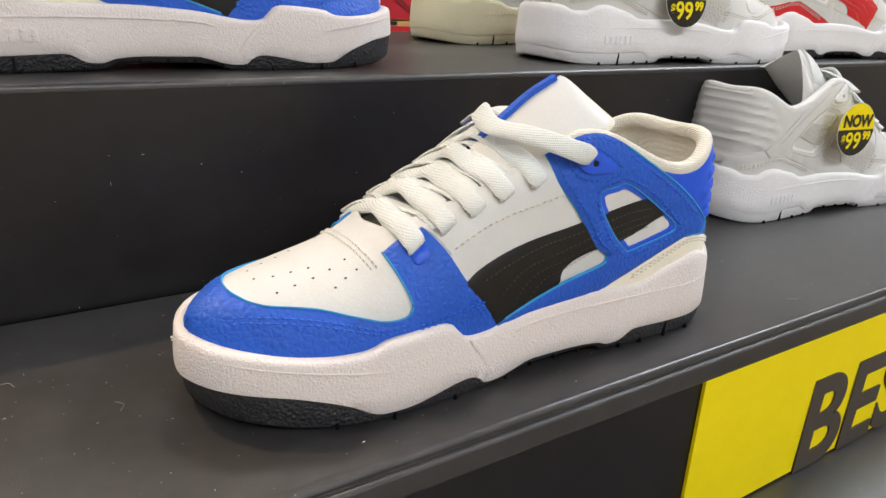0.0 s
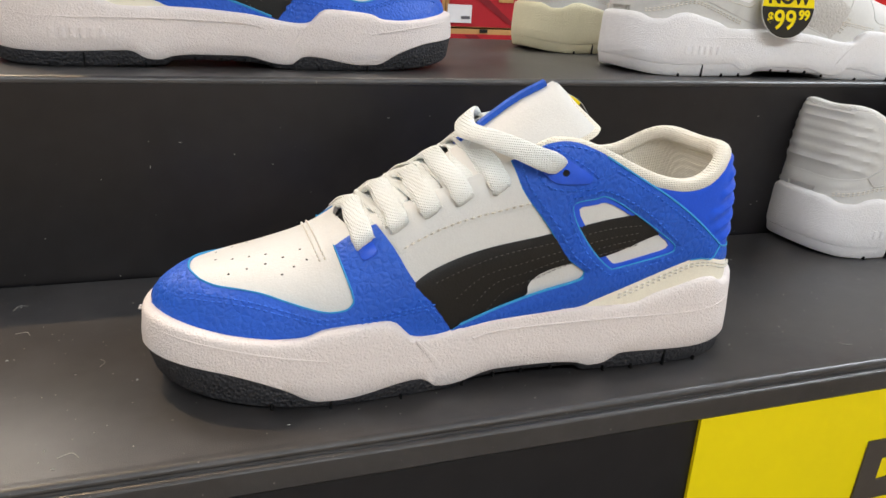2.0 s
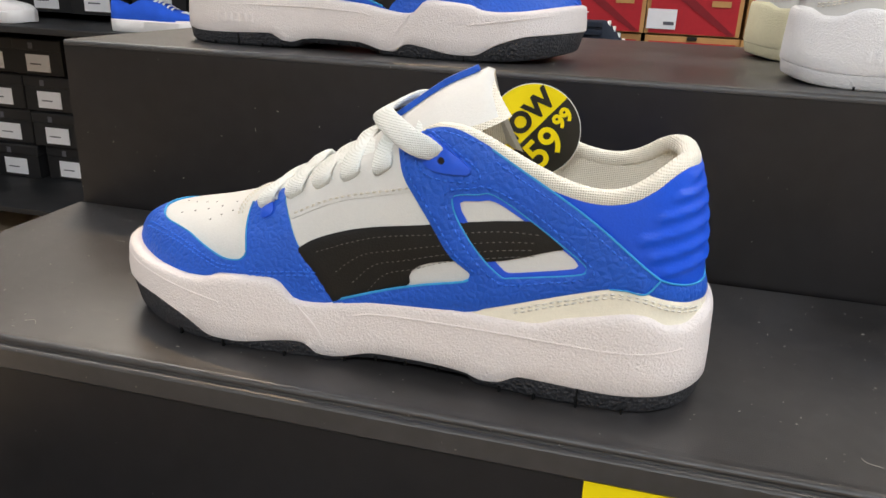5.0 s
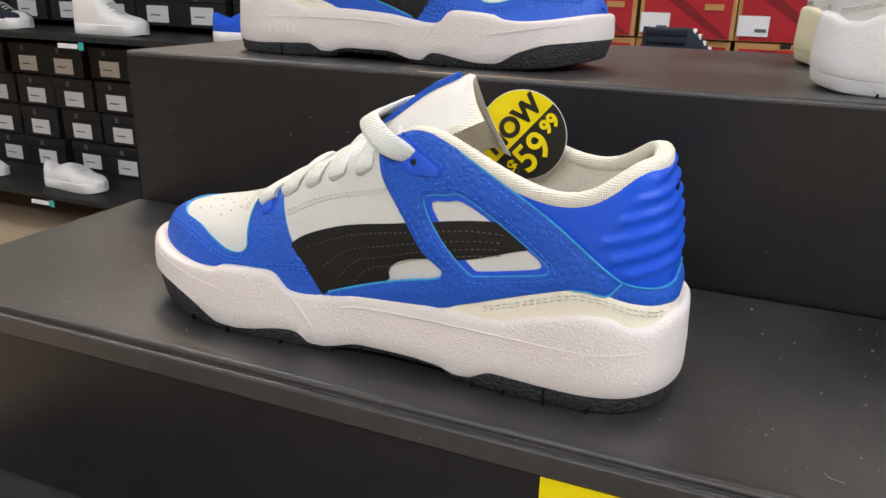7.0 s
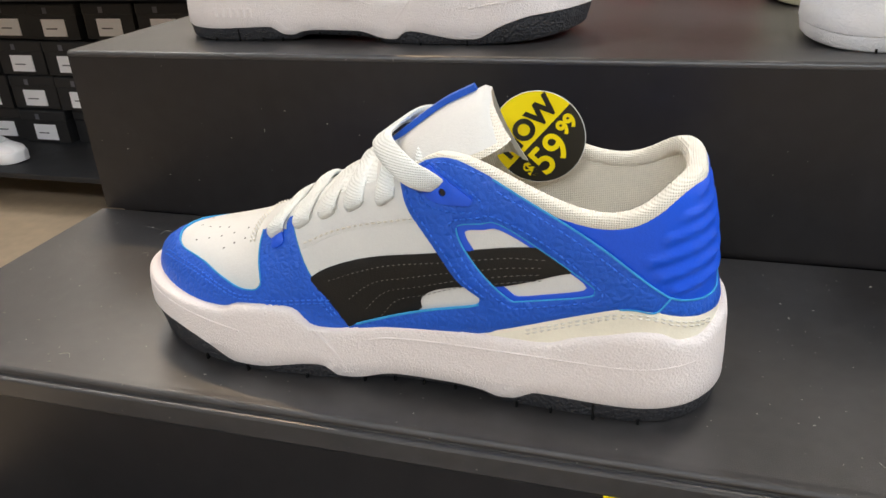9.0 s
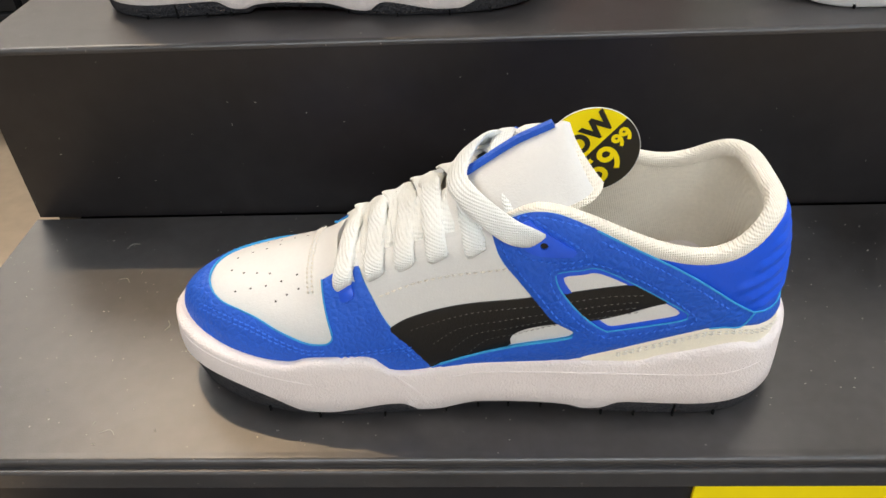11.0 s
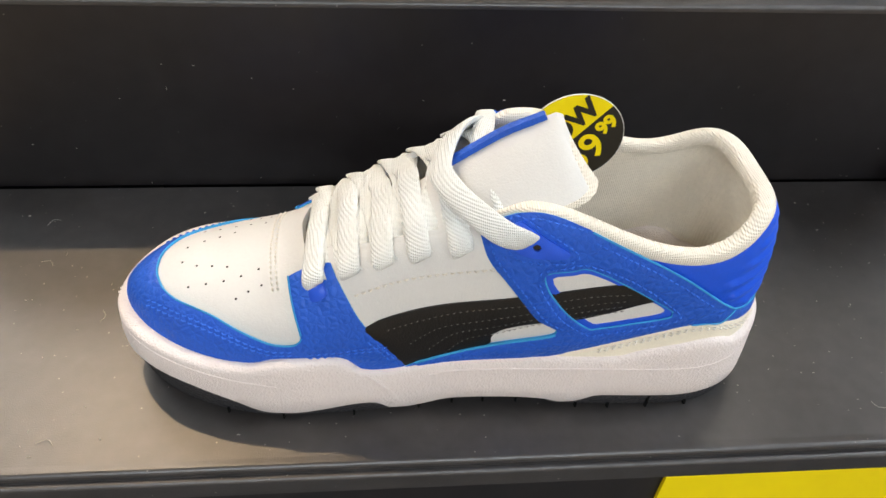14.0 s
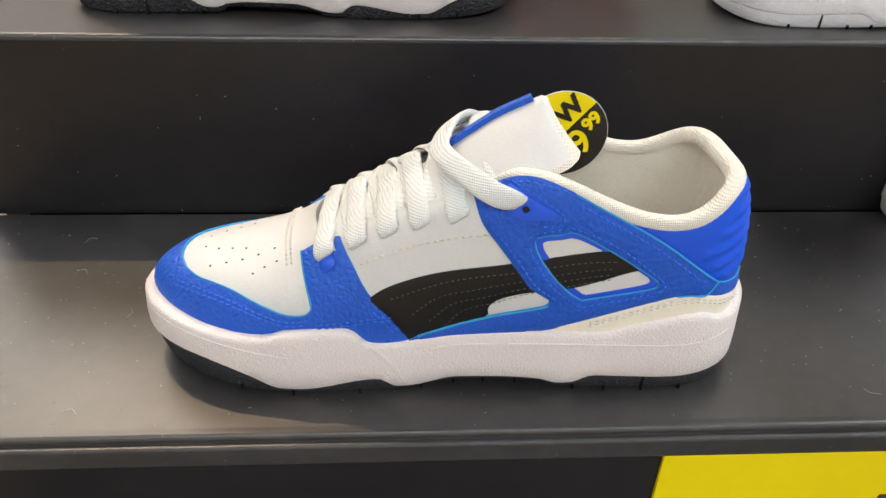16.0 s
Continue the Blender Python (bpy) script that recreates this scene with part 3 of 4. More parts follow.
    g = np.vstack([line_uw(edge_up), line_uw(strap, 3)[1:], line_uw(edge_in)[1:]])
    top = np.stack([np.full(9, 0.0), np.linspace(g[-1, 1], np.pi / 2, 9)], 1)
    top[:, 0] = 0.0315 + (g[-1, 0] - 0.0315) * ((np.pi / 2 - top[:, 1]) / (np.pi / 2 - g[-1, 1])) ** 2
    half = np.vstack([g, top[1:]])
    whole = np.vstack([half, far_side(half)[::-1][1:]])
    low = np.stack([np.linspace(0.137, U0, 50), np.full(50, 0.05)], 1)
    pole = np.stack([np.full(20, U0), np.linspace(0.05, np.pi - 0.05, 20)], 1)
    loop = np.vstack([whole, far_side(low), pole[::-1][1:-1], low[::-1]])
    patch("toe_guard", [loop], mt["guard"], s, step=step, edge=mt["edge"])
    cord(np.vstack([line_uw(edge_in), top[1:], far_side(np.vstack([line_uw(edge_in), top[1:]]))[::-1][1:]]), mt["edge"], s, lift=0.0009, r=0.0004)
    inset = [(88.5, 40.5), (79, 39.8), (67, 42.8), (57, 45.2), (47, 46.4), (39, 46.6), (32, 46.4), (27, 44.5)]
    row = [(128, 43.5), (118, 42.5), (104, 40.2), (92, 39)]
    ls = [line_uw(inset), line_uw([(a, b - 1.8) for a, b in inset]), line_uw(row), line_uw([(a, b - 1.7) for a, b in row]), line_uw([(131, 36), (124, 45), (121.5, 48)]), line_uw([(129, 35), (122, 44.5), (119.6, 47.5)])]
    stitches("stitching", ls + [far_side(l) for l in ls], mt["thread"], s)
    if high:
        for far in (False, True):
            l = line_uw([(97.2, 67.5), (98.6, 63.8), (104.2, 66.6), (103.4, 70.2)], 4)
            l = far_side(l) if far else l
            patch("eyelet_loop", [l], mt["tpu"], s, thick=0.0022, step=0.002, lift=0.0008)

    for far in (False, True):
        fs = far_side if far else (lambda l: l)
        # white eyestay panel
        up = [(106, 76), (113, 80.5), (127, 87), (140, 93), (156, 100), (168, 105.5)]
        lowl = [(178, 85.8), (174, 85.4), (152.8, 81.4), (133.5, 75.4), (113.9, 66.3)]
        a, b = line_uw(up), line_uw(lowl)
        patch("eyestay", [fs(np.vstack([a, b]))], mt["body"], s, thick=0.001, step=step)
        st = line_uw([(176, 87.4), (152.8, 83), (133.5, 77), (113.9, 68)])
        stitches("stitching", [fs(st)], mt["thread_light"], s, lift=0.0011)
        # black stripe
        upper = [(117.5, 52.8), (125.8, 59.6), (138.4, 65), (153.9, 69), (177.4, 73), (203.9, 77.3), (222, 79.2)]
        lower = [(236, 70.5), (230, 69.2), (209.3, 62.9), (191, 60.3), (181, 57.5), (175.2, 54.2), (171.5, 49.6), (171.7, 44.4)]
        bott = [(171.7, 44.4), (159.9, 38), (150, 33.5), (135, 29)]
        l = np.vstack([line_uw(upper), line_uw(lower), line_uw(bott)[1:]])
        patch("side_stripe", [fs(l)], mt["stripe"], s, thick=0.0013, step=step)
        runs = []
        for k, (e0, e1) in enumerate(((2.2, 0), (7.5, 1), (12, 2), (16, 3))):
            runs.append(line_uw([(124 + 3.2 * e0 * 0.55, 53.5 - 1.3 * e0 + 0.02 * e0 ** 2 + (3 if e0 < 3 else 0)), (140 + 1.3 * e0, 63 - 0.95 * e0), (156 + 1.1 * e0, 68 - 0.95 * e0), (180 + 0.5 * e0, 71.6 - 0.75 * e0), (208, 75.8 - 0.72 * e0), (226, 76 - 0.55 * e0)]))
        stitches("stitching", [fs(r) for r in runs], mt["thread_grey"], s, lift=0.0013, pitch=0.0026, r=0.0002)
        # saddle with its window
        front = [(163, 104), (167.2, 91), (174.4, 81.4), (181.6, 72.4), (188.5, 63.4), (195.1, 57.8), (198.4, 54.6), (197.6, 51.7)]
        strip = [(197.6, 51.7), (193.8, 49.8), (177.4, 45.4), (159.9, 39.7), (140, 32.3)]
        foot = [(131, 27), (150, 29), (177, 31), (202, 37)]
        fox = [(202, 37.6), (217.3, 43.1), (241.6, 52.2), (255.4, 56.9), (262, 57), (269.6, 55.8)]
        rear = [(269.6, 55.8), (272.5, 59), (275.3, 62.4), (263.3, 70.7), (251.8, 78), (240, 84.8), (227.8, 91.8), (215.3, 98.9), (204, 105.4)]
        tops = [(204, 106), (192.8, 110.8), (185.4, 112), (178, 110.4), (170, 106.6)]
        l = np.vstack([line_uw(front), line_uw(strip)[1:], line_uw(foot), line_uw(fox)[1:], line_uw(rear)[1:], line_uw(tops)])
        w_out = dense(np.array(WIN_OUT) / 1000, True, 5)
        w_out = np.stack([w_out[:, 0], th_of(w_out[:, 0], w_out[:, 1])], 1)
        w_in = dense(np.array(WIN_IN) / 1000, True, 5)
        w_in = np.stack([w_in[:, 0], th_of(w_in[:, 0], w_in[:, 1])], 1)
        patch("saddle", [fs(l), fs(w_out)], mt["guard"], s, thick=0.0018, step=step, lift=0.0004, edge=mt["edge"])
        cord(fs(line_uw(rear[2:])), mt["edge"], s, 0.0016, 0.00045)
        cord(fs(line_uw(strip)), mt["edge"], s, 0.0014, 0.0006)
        cord(fs(np.vstack([w_out, w_out[:1]])), mt["edge"], s, 0.0011, 0.0004)
        cord(fs(line_uw(front)), mt["edge"], s, 0.0008, 0.0003)
        cord(fs(line_uw(fox[3:] + [(275.3, 62.4)])), mt["edge"], s, 0.0016, 0.0004)
        patch("window_frame", [fs(w_out), fs(w_in)], mt["tpu"], s, thick=0.0006, step=step, lift=0.0003)
        sw = np.array(WIN_OUT)
        c = sw.mean(0)
        sw = c + (sw - c) * (1 + 3.2 / np.linalg.norm(sw - c, axis=1))[:, None]
        d = dense(np.vstack([sw, sw[:1]]) / 1000, n=6)
        lines = [np.stack([d[:, 0], th_of(d[:, 0], d[:, 1])], 1),
                 line_uw([(a + 2.6, b + 1.2) for a, b in front[:-1]]), line_uw([(a - 1.6, b - 2.6) for a, b in rear[3:]]), line_uw([(200, 107), (192, 109), (184.5, 110), (178, 108.4)]),
                 line_uw([(172, 104.6), (178.6, 109.2), (198.6, 97.2), (196.6, 91.6), (180, 91.6), (173, 97), (172, 104.6)])]
        stitches("stitching", [fs(q) for q in lines], mt["thread"], s, lift=0.0026)
        # rubber eyelet plate
        pl = line_uw([(174.2, 105), (177.6, 107.6), (180, 107.2), (195.6, 97.6), (195.8, 95.4), (194, 94.2), (181, 94.2), (176, 97.4), (174.2, 101)], 4)
        hl = np.array([(184.2 + 1.6 * np.cos(a), 98.7 + 1.6 * np.sin(a)) for a in np.linspace(0, 2 * np.pi, 14, endpoint=False)]) / 1000
        hl = np.stack([hl[:, 0], th_of(hl[:, 0], hl[:, 1])], 1)
        patch("eyelet_plate", [fs(pl), fs(hl)], mt["tpu"], s, thick=0.0016, lift=0.0026, step=0.002, wall=0.002)
        # dark disc under the eyelet, painted as the shade inside it
        hb = np.array([(184.2 + 1.5 * np.cos(a), 98.7 + 1.5 * np.sin(a)) for a in np.linspace(0, 2 * np.pi, 12, endpoint=False)]) / 1000
        patch("eyelet_hole", [fs(np.stack([hb[:, 0], th_of(hb[:, 0], hb[:, 1])], 1))], M["dark"], s, thick=0.0, lift=0.0026, step=0.001, wall=0.0)
        # heel foxing
        ft = [(200, 37), (217.3, 43.1), (241.6, 52), (255.4, 56.7), (262, 57), (269.6, 55.8), (277, 52.8), (285, 50.4), (290.5, 49.4), (294, 48.5)]
        fb = [(295, 34), (290, 33), (280, 34), (264, 38), (244, 33), (222, 31), (200, 31)]
        l = np.vstack([line_uw(ft), line_uw(fb)])
        patch("heel_foxing", [fs(l)], mt["foxing"], s, thick=0.0011, step=step, lift=0.0003)
        off = [line_uw([(a, b - k) for a, b in ft[1:-1]]) for k in (2.4, 4.2)]
        stitches("stitching", [fs(q) for q in off], mt["thread_light"], s, lift=0.0018)

    # heel counter, round the back
    low_h = [(275.3, 62.4), (280.4, 60.4), (287.1, 58.6), (291, 58.2), (293.2, 58.4)]
    top_h = [(204, 106.4), (215, 100.6), (227.5, 94.8), (239.5, 91), (251, 89.8), (259.5, 91.2), (267, 95), (272, 99.4), (276, 102.4), (280.5, 103.8)]
    rear = [(204, 105.6), (215.3, 98.6), (227.8, 91.5), (240, 84.4), (251.8, 77.7), (263.3, 70.4), (275.3, 62.4)]
    hl_, hr_, ht_ = heel_line(low_h), heel_line(rear), heel_line(top_h)
    mirror = lambda l: l * [-1, 1]
    backl, backt = np.array([[0.0, 0.0588]]), np.array([[0.0, 0.104]])
    loop = np.vstack([hr_, hl_[1:], backl, mirror(hl_)[::-1], mirror(hr_)[::-1][1:], mirror(ht_)[1:], backt, ht_[::-1][:-1]])

    def ridges(p):
        r = np.zeros(len(p))
        for k in range(6):
            zc = 0.0665 + 0.0068 * k
            u_from = (0.272, 0.266, 0.2615, 0.267, 0.272, 0.277)[k]
            zz = zc + (p[:, 0] - 0.28) * 0.22
            env = np.clip((p[:, 0] - u_from) / 0.003, 0, 1) * np.clip((0.2925 - p[:, 0]) / 0.003 + 1, 0.4, 1)
            r += 0.0012 * env * np.exp(-((p[:, 2] - zz) / 0.0016) ** 4)
        return r
    patch("heel_counter", [loop], mt["heel"], s, thick=0.001, step=step * 0.6, lift=0.0002, extra=ridges, edge=mt["edge"], surf="heel", K=1.0)
    al = np.vstack([hl_, backl, mirror(hl_)[::-1]])
    tube("raw_edge", heel_at(al[:, 0], al[:, 1]) + heel_normal(al[:, 0], al[:, 1]) * 0.0012, 0.00045, 0.00045, mt["edge"], s, up=(0, 0, 1), sides=6)
    lowb = heel_line([(270, 55.4), (277, 52.6), (285, 50.2), (290.5, 49.2), (293.6, 48.8)])
    upb = np.vstack([heel_line([(270, 55.4), (272.5, 59), (275.3, 62.4)]), hl_[1:]])
    loop = np.vstack([upb, backl, mirror(upb)[::-1], mirror(lowb)[1:], [[0.0, 0.0488]], lowb[::-1][:-1]])
    patch("heel_band", [loop], mt["guard"], s, thick=0.0012, step=step, lift=0.0002, edge=mt["edge"], surf="heel", K=1.0)
    # pull-tab hole at the back: a near-black ellipsoid stands for its shaded inside
    if marks and pal is BLUE:
        bm = bmesh.new()
        bmesh.ops.create_uvsphere(bm, u_segments=12, v_segments=8, radius=1, matrix=Matrix.Translation((0.285, -0.0125, 0.0925)) @ Matrix.Diagonal((0.0022, 0.003, 0.004, 1)))
        part("tab_hole", bm, M["groove"], s, smooth=True)

    # padded collar
    cl = line_uw([(166, 106.5), (172, 110.5), *COLLAR], 7)
    full = np.vstack([cl, [[0.2847, np.pi / 2]], far_side(cl)[::-1]])
    full = np.vstack([dense(full[::3], n=4)])
    p = last_at(full[:, 0], full[:, 1])
    nn = last_normal(full[:, 0], full[:, 1])
    nn[:, 2] *= 0.3
    path = p - nn * 0.0018 + np.array([0, 0, -0.001])
    dd = np.concatenate([[0], np.cumsum(np.linalg.norm(np.diff(path, axis=0), axis=1))])
    sv = np.linspace(0, dd[-1], 150)
    path = np.stack([np.interp(sv, dd, path[:, k]) for k in range(3)], 1)
    for _ in range(30):
        path[1:-1] = 0.25 * path[:-2] + 0.5 * path[1:-1] + 0.25 * path[2:]
    tp = np.clip(np.minimum(np.arange(len(path)), np.arange(len(path))[::-1]) / 8, 0.35, 1)
    tube("collar", path, 0.0035, 0.0034, mt["lining"], s, up=(0, 0, 1), sides=16, taper=tp * (1 + 0.2 * np.clip((path[:, 0] - 0.25) / 0.03, 0, 1)))

    # tongue
    ss, tt = np.sin(np.linspace(0, math.pi / 2, 26)), np.linspace(-1, 1, 25)
    ru = cub([0, 0.35, 0.62, 1], [0.088, 0.124, 0.153, 0.193], ss)
    rw = cub([0, 0.35, 0.62, 1], [0.067, 0.088, 0.1105, 0.1335], ss)
    hwid = cub([0, 0.4, 0.8, 0.93, 0.985, 1], [0.02, 0.027, 0.033, 0.0315, 0.0265, 0.021], ss)
    V, n2 = [], len(tt)
    for lay in (0, 1):
        for i, a in enumerate(ss):
            for t in tt:
                v = -0.013 + hwid[i] * t + 0.004 * (1 - a)
                drop = (0.016 * abs(t) ** 1.5 if t < 0 else 0.04 * t ** 1.2) * (0.4 + 0.6 * a)
                back = 0.012 * a * abs(t) ** 2
                th = (0.003 + 0.024 * min(1, (1 - a) / 0.35) * (1 - 0.8 * abs(t) ** 3)) * lay
                V.append((ru[i] + back + th * 0.95, v, rw[i] - drop - th * 0.3 + 0.002 * math.sin(a * 3) * (1 - t * t)))
    n1 = len(ss) * n2
    F = []
    for i in range(len(ss) - 1):
        for j in range(n2 - 1):
            q = (i * n2 + j, i * n2 + j + 1, (i + 1) * n2 + j + 1, (i + 1) * n2 + j)
            F += [q[::-1], tuple(n1 + k for k in q)]
    for i in range(len(ss) - 1):
        F += [(i * n2, (i + 1) * n2, n1 + (i + 1) * n2, n1 + i * n2), ((i + 1) * n2 + n2 - 1, i * n2 + n2 - 1, n1 + i * n2 + n2 - 1, n1 + (i + 1) * n2 + n2 - 1)]
    e = (len(ss) - 1) * n2
    F += [(e + j, e + j + 1, n1 + e + j + 1, n1 + e + j) for j in range(n2 - 1)]
    ix = [0, 1] * ((len(ss) - 1) * (n2 - 1)) + [1] * (2 * (len(ss) - 1)) + [0] * (n2 - 1)
    mesh_ob("tongue", V, F, None, s, mats=[mt["body"], mt["lining"]], index=ix)
    V2, rr = [], range(10, 22)
    jj = range(11, 21)
    for lay in (0.0028, 0.0002):
        for i in rr:
            for j in jj:
                x, y, z = V[i * n2 + j]
                V2.append((x - lay * 0.5, y, z + lay * 0.9))
    a, b = len(rr), len(jj)
    F2 = [(i * b + j + 1, i * b + j, (i + 1) * b + j, (i + 1) * b + j + 1) for i in range(a - 1) for j in range(b - 1)]
    per = [(0, j) for j in range(b)] + [(i, b - 1) for i in range(1, a)] + [(a - 1, j) for j in range(b - 2, -1, -1)] + [(i, 0) for i in range(a - 2, 0, -1)]
    per = [i * b + j for i, j in per]
    F2 += [(per[k], per[(k + 1) % len(per)], a * b + per[(k + 1) % len(per)], a * b + per[k]) for k in range(len(per))]
    mesh_ob("tongue_patch", V2, F2, mt["patch"], s)

    # laces
    rng = random.Random(4)
    rows = EYES + [(174, 103)]
    eu, ew = [e[0] / 1000 for e in rows], [e[1] / 1000 for e in rows]
    for k, (u, w) in enumerate(rows):
        u, w = u / 1000, w / 1000
        th = float(th_of(u, w))
        p0, nr = last_at(u, th), last_normal(np.array([u]), np.array([th]))[0]
        uf = u - 0.003 * k
        tf = np.pi - float(th_of(uf, np.interp(uf, eu, ew)))
        f0, fn = last_at(uf, tf), last_normal(np.array([uf]), np.array([tf]))[0]
        cu = (u + uf) / 2 + 0.002
        c = np.array([cu, -0.006, 0.0785 + (cu - 0.0955) * 0.6 + 0.0012 * math.sin(k * 2.3)])
        lift = 0.003
        q = [p0 - nr * 0.002, p0 + nr * lift + [0.001, 0, 0.001], p0 * 0.72 + c * 0.28 + [0, -0.003, 0.0035], p0 * 0.4 + c * 0.6 + [0, 0, 0.0028], c, f0 * 0.4 + c * 0.6 + [0, 0, 0.0028], f0 * 0.72 + c * 0.28 + [0, 0.003, 0.0035], f0 + fn * lift, f0 - fn * 0.002]
        if k == 5:
            q = [(0.1835, -0.049, 0.0995), (0.1800, -0.0532, 0.1028), (0.172, -0.053, 0.1065), (0.163, -0.0465, 0.111), (0.154, -0.036, 0.1145), (0.149, -0.023, 0.1165), (0.151, -0.011, 0.1185), (0.157, 0.001, 0.1195), (0.165, 0.012, 0.115), (0.173, 0.022, 0.106)]
        q = dense(q, n=7)
        q[:, 0] += 0.0006 * np.sin(np.linspace(0, 9, len(q)) + rng.random() * 6)
        t = np.gradient(q, axis=0)
        along = np.array([0.86, 0.12, 0.5])
        ups = np.cross(np.broadcast_to(along, q.shape), t)
        ups /= np.linalg.norm(ups, axis=1)[:, None] + 1e-9
        x = np.linspace(0, 1, len(q))
        tp = 0.62 + 0.38 * np.clip(np.minimum(x, 1 - x) / 0.16, 0, 1)
        tube("lace", q, 0.0049, 0.0016, mt["lace"], s, up=ups, sides=12, taper=tp)
    for k in range(5):
        (ua, wa), (ub, wb) = rows[k], rows[k + 1]
        for sg in (1, -1):
            a = last_at(ua / 1000, float(th_of(ua / 1000, wa / 1000)))
            b = last_at(ub / 1000, float(th_of(ub / 1000, wb / 1000)))
            a, b = a * [1, 1, 1] + [0.002, 0, 0.003], b * [1, -1, 1] + [0, -0.012, 0.001]
            cu = (ua + ub) / 2000
            c = np.array([cu + 0.002, -0.005, 0.0755 + (cu - 0.0955) * 0.6])
            if sg < 0:
                a, b = a * [1, -1, 1] + [0, -0.01, 0], b * [1, -1, 1] + [0, -0.01, 0]
            q = dense([a, a * 0.6 + c * 0.4 + [0, 0, 0.003], c, b * 0.6 + c * 0.4 + [0, 0, 0.003], b], n=6)
            t = np.gradient(q, axis=0)
            ups = np.cross(np.cross(t, [0, 0, 1.0]), t)
            tube("lace", q, 0.0045, 0.0012, mt["lace"], s, up=ups, sides=10)
    # perforations on the toe: flat dark discs carry the shade of the holes
    for (a, b, c) in ((46.5, 54.5, -20.6), (53.6, 56.7, -19.4), (60.8, 58.9, -18.5), (67.8, 61.4, -17.6), (74.8, 64.1, -17), (71.2, 59.4, -27.2), (76.5, 62, -26.3), (66.3, 56.5, -29), (42.1, 56.8, -9.3), (48.7, 58.1, -9.2), (55.2, 59.5, -8.4), (61.6, 61, -8.9)):
        for sg in (1, -1):
            u = a / 1000
            th = float(th_of(u, b / 1000))
            th = th if sg > 0 else np.pi - th
            p, nr = last_at(u, th), last_normal(np.array([u]), np.array([th]))[0]
            if nr[2] < 0:
                nr = -nr
            q = Vector(nr).to_track_quat("Z", "Y").to_matrix()
            bm = bmesh.new()
            bmesh.ops.create_circle(bm, cap_ends=True, segments=10, radius=0.00055)
            bmesh.ops.transform(bm, matrix=Matrix.Translation(Vector(p + nr * 0.00025)) @ q.to_4x4(), verts=bm.verts)
            part("perforation", bm, M["dark"], s)
    # toe-cap seam behind the perforations
    for du, mat_ in ((0, "thread_light"), (0.0022, "thread_light")):
        ths = np.linspace(float(th_of(0.088, 0.0645)), np.pi - float(th_of(0.088, 0.0645)), 40)
        uu = 0.0795 + du + 0.0085 * np.abs((ths - np.pi / 2) / 1.0) ** 2
        stitches("stitching", [np.stack([np.minimum(uu, 0.092), ths], 1)], mt[mat_], s, lift=0.0004, pitch=0.0026)
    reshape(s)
    return s


BLUE = dict(outsole="outsole", midsole="midsole", body="white_leather", lining="mesh", guard="blue_leather", edge="cut_edge", thread="thread_blue", thread_light="thread_white",
            thread_grey="thread_grey", tpu="blue_tpu", stripe="black_leather", foxing="cream_leather", heel="blue_smooth", patch="blue_leather", lace="lace")
WHITE = dict(outsole="white_rubber", midsole="white_rubber", body="white_leather", lining="white_mesh", guard="white_leather", edge="white_leather", thread="thread_white", thread_light="thread_white",
             thread_grey="thread_white", tpu="white_rubber", stripe="grey_suede", foxing="white_leather", heel="white_leather", patch="white_leather", lace="lace")
CREAM = dict(WHITE, outsole="cream_rubber", midsole="cream_rubber")
GUM = dict(WHITE, outsole="gum", foxing="cream_leather")
RED = dict(WHITE, outsole="outsole", heel="red_leather", foxing="red_leather", stripe="red_leather")


# ---- the display steps ----
X0, X1 = -0.052, 2.2


def step_profile(name, pts, mat, label, x0=X0, x1=X1, parent=None):
    """A board drawn out along the aisle from its section (y, z)."""
    n = len(pts)
    V = [(x, y, z) for x in (x0, x1) for y, z in pts]
    F = [(i, n + i, n + (i + 1) % n, (i + 1) % n) for i in range(n)] + [tuple(range(n)), tuple(range(2 * n - 1, n - 1, -1))]
    ob = mesh_ob(name, V, F, mat, parent, smooth=False)
    bm = bmesh.new()
    bm.from_mesh(ob.data)
    bmesh.ops.recalc_face_normals(bm, faces=bm.faces[:])
    bm.to_mesh(ob.data)
    bm.free()
    return tagged(ob, label)


def arc(cy, cz, r, a0, a1, n=7):
    return [(cy + r * math.cos(radians(a)), cz + r * math.sin(radians(a))) for a in np.linspace(a0, a1, n)]


lip = [(RISER - 0.004, SHELF), (LIP + 0.002, SHELF)] + arc(LIP - 0.001, SHELF - 0.0022, 0.0024, 80, 200, 7) + [(LIP - 0.0036, SHELF - 0.0042)] \
    + arc(LIP - 0.0052, SHELF - 0.0056, 0.0019, 60, 190, 6) + [(LIP - 0.0072, SHELF - 0.0145), (LIP - 0.0066, SHELF - 0.0155), (LIP - 0.003, SHELF - 0.0155), (RISER - 0.004, SHELF - 0.0155)]
unit = thing("display_shelf", pose(0, 0, 0), "black satin display shelf with a beaded front lip", "display shelf")
step_profile("shelf_board", lip, M["shelf"], "", parent=unit)
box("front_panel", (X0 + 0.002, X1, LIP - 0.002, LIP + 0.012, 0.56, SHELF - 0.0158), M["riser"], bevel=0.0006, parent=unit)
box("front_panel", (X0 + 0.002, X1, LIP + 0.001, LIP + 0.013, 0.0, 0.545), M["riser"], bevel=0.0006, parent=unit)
box("lower_ledge", (X0, X1, LIP - 0.2, LIP + 0.02, 0.5452, 0.5585), M["shelf"], bevel=0.002, parent=unit)
upper = thing("display_step", pose(0, 0, 0), "black raised display step with a tall plain riser", "display step")
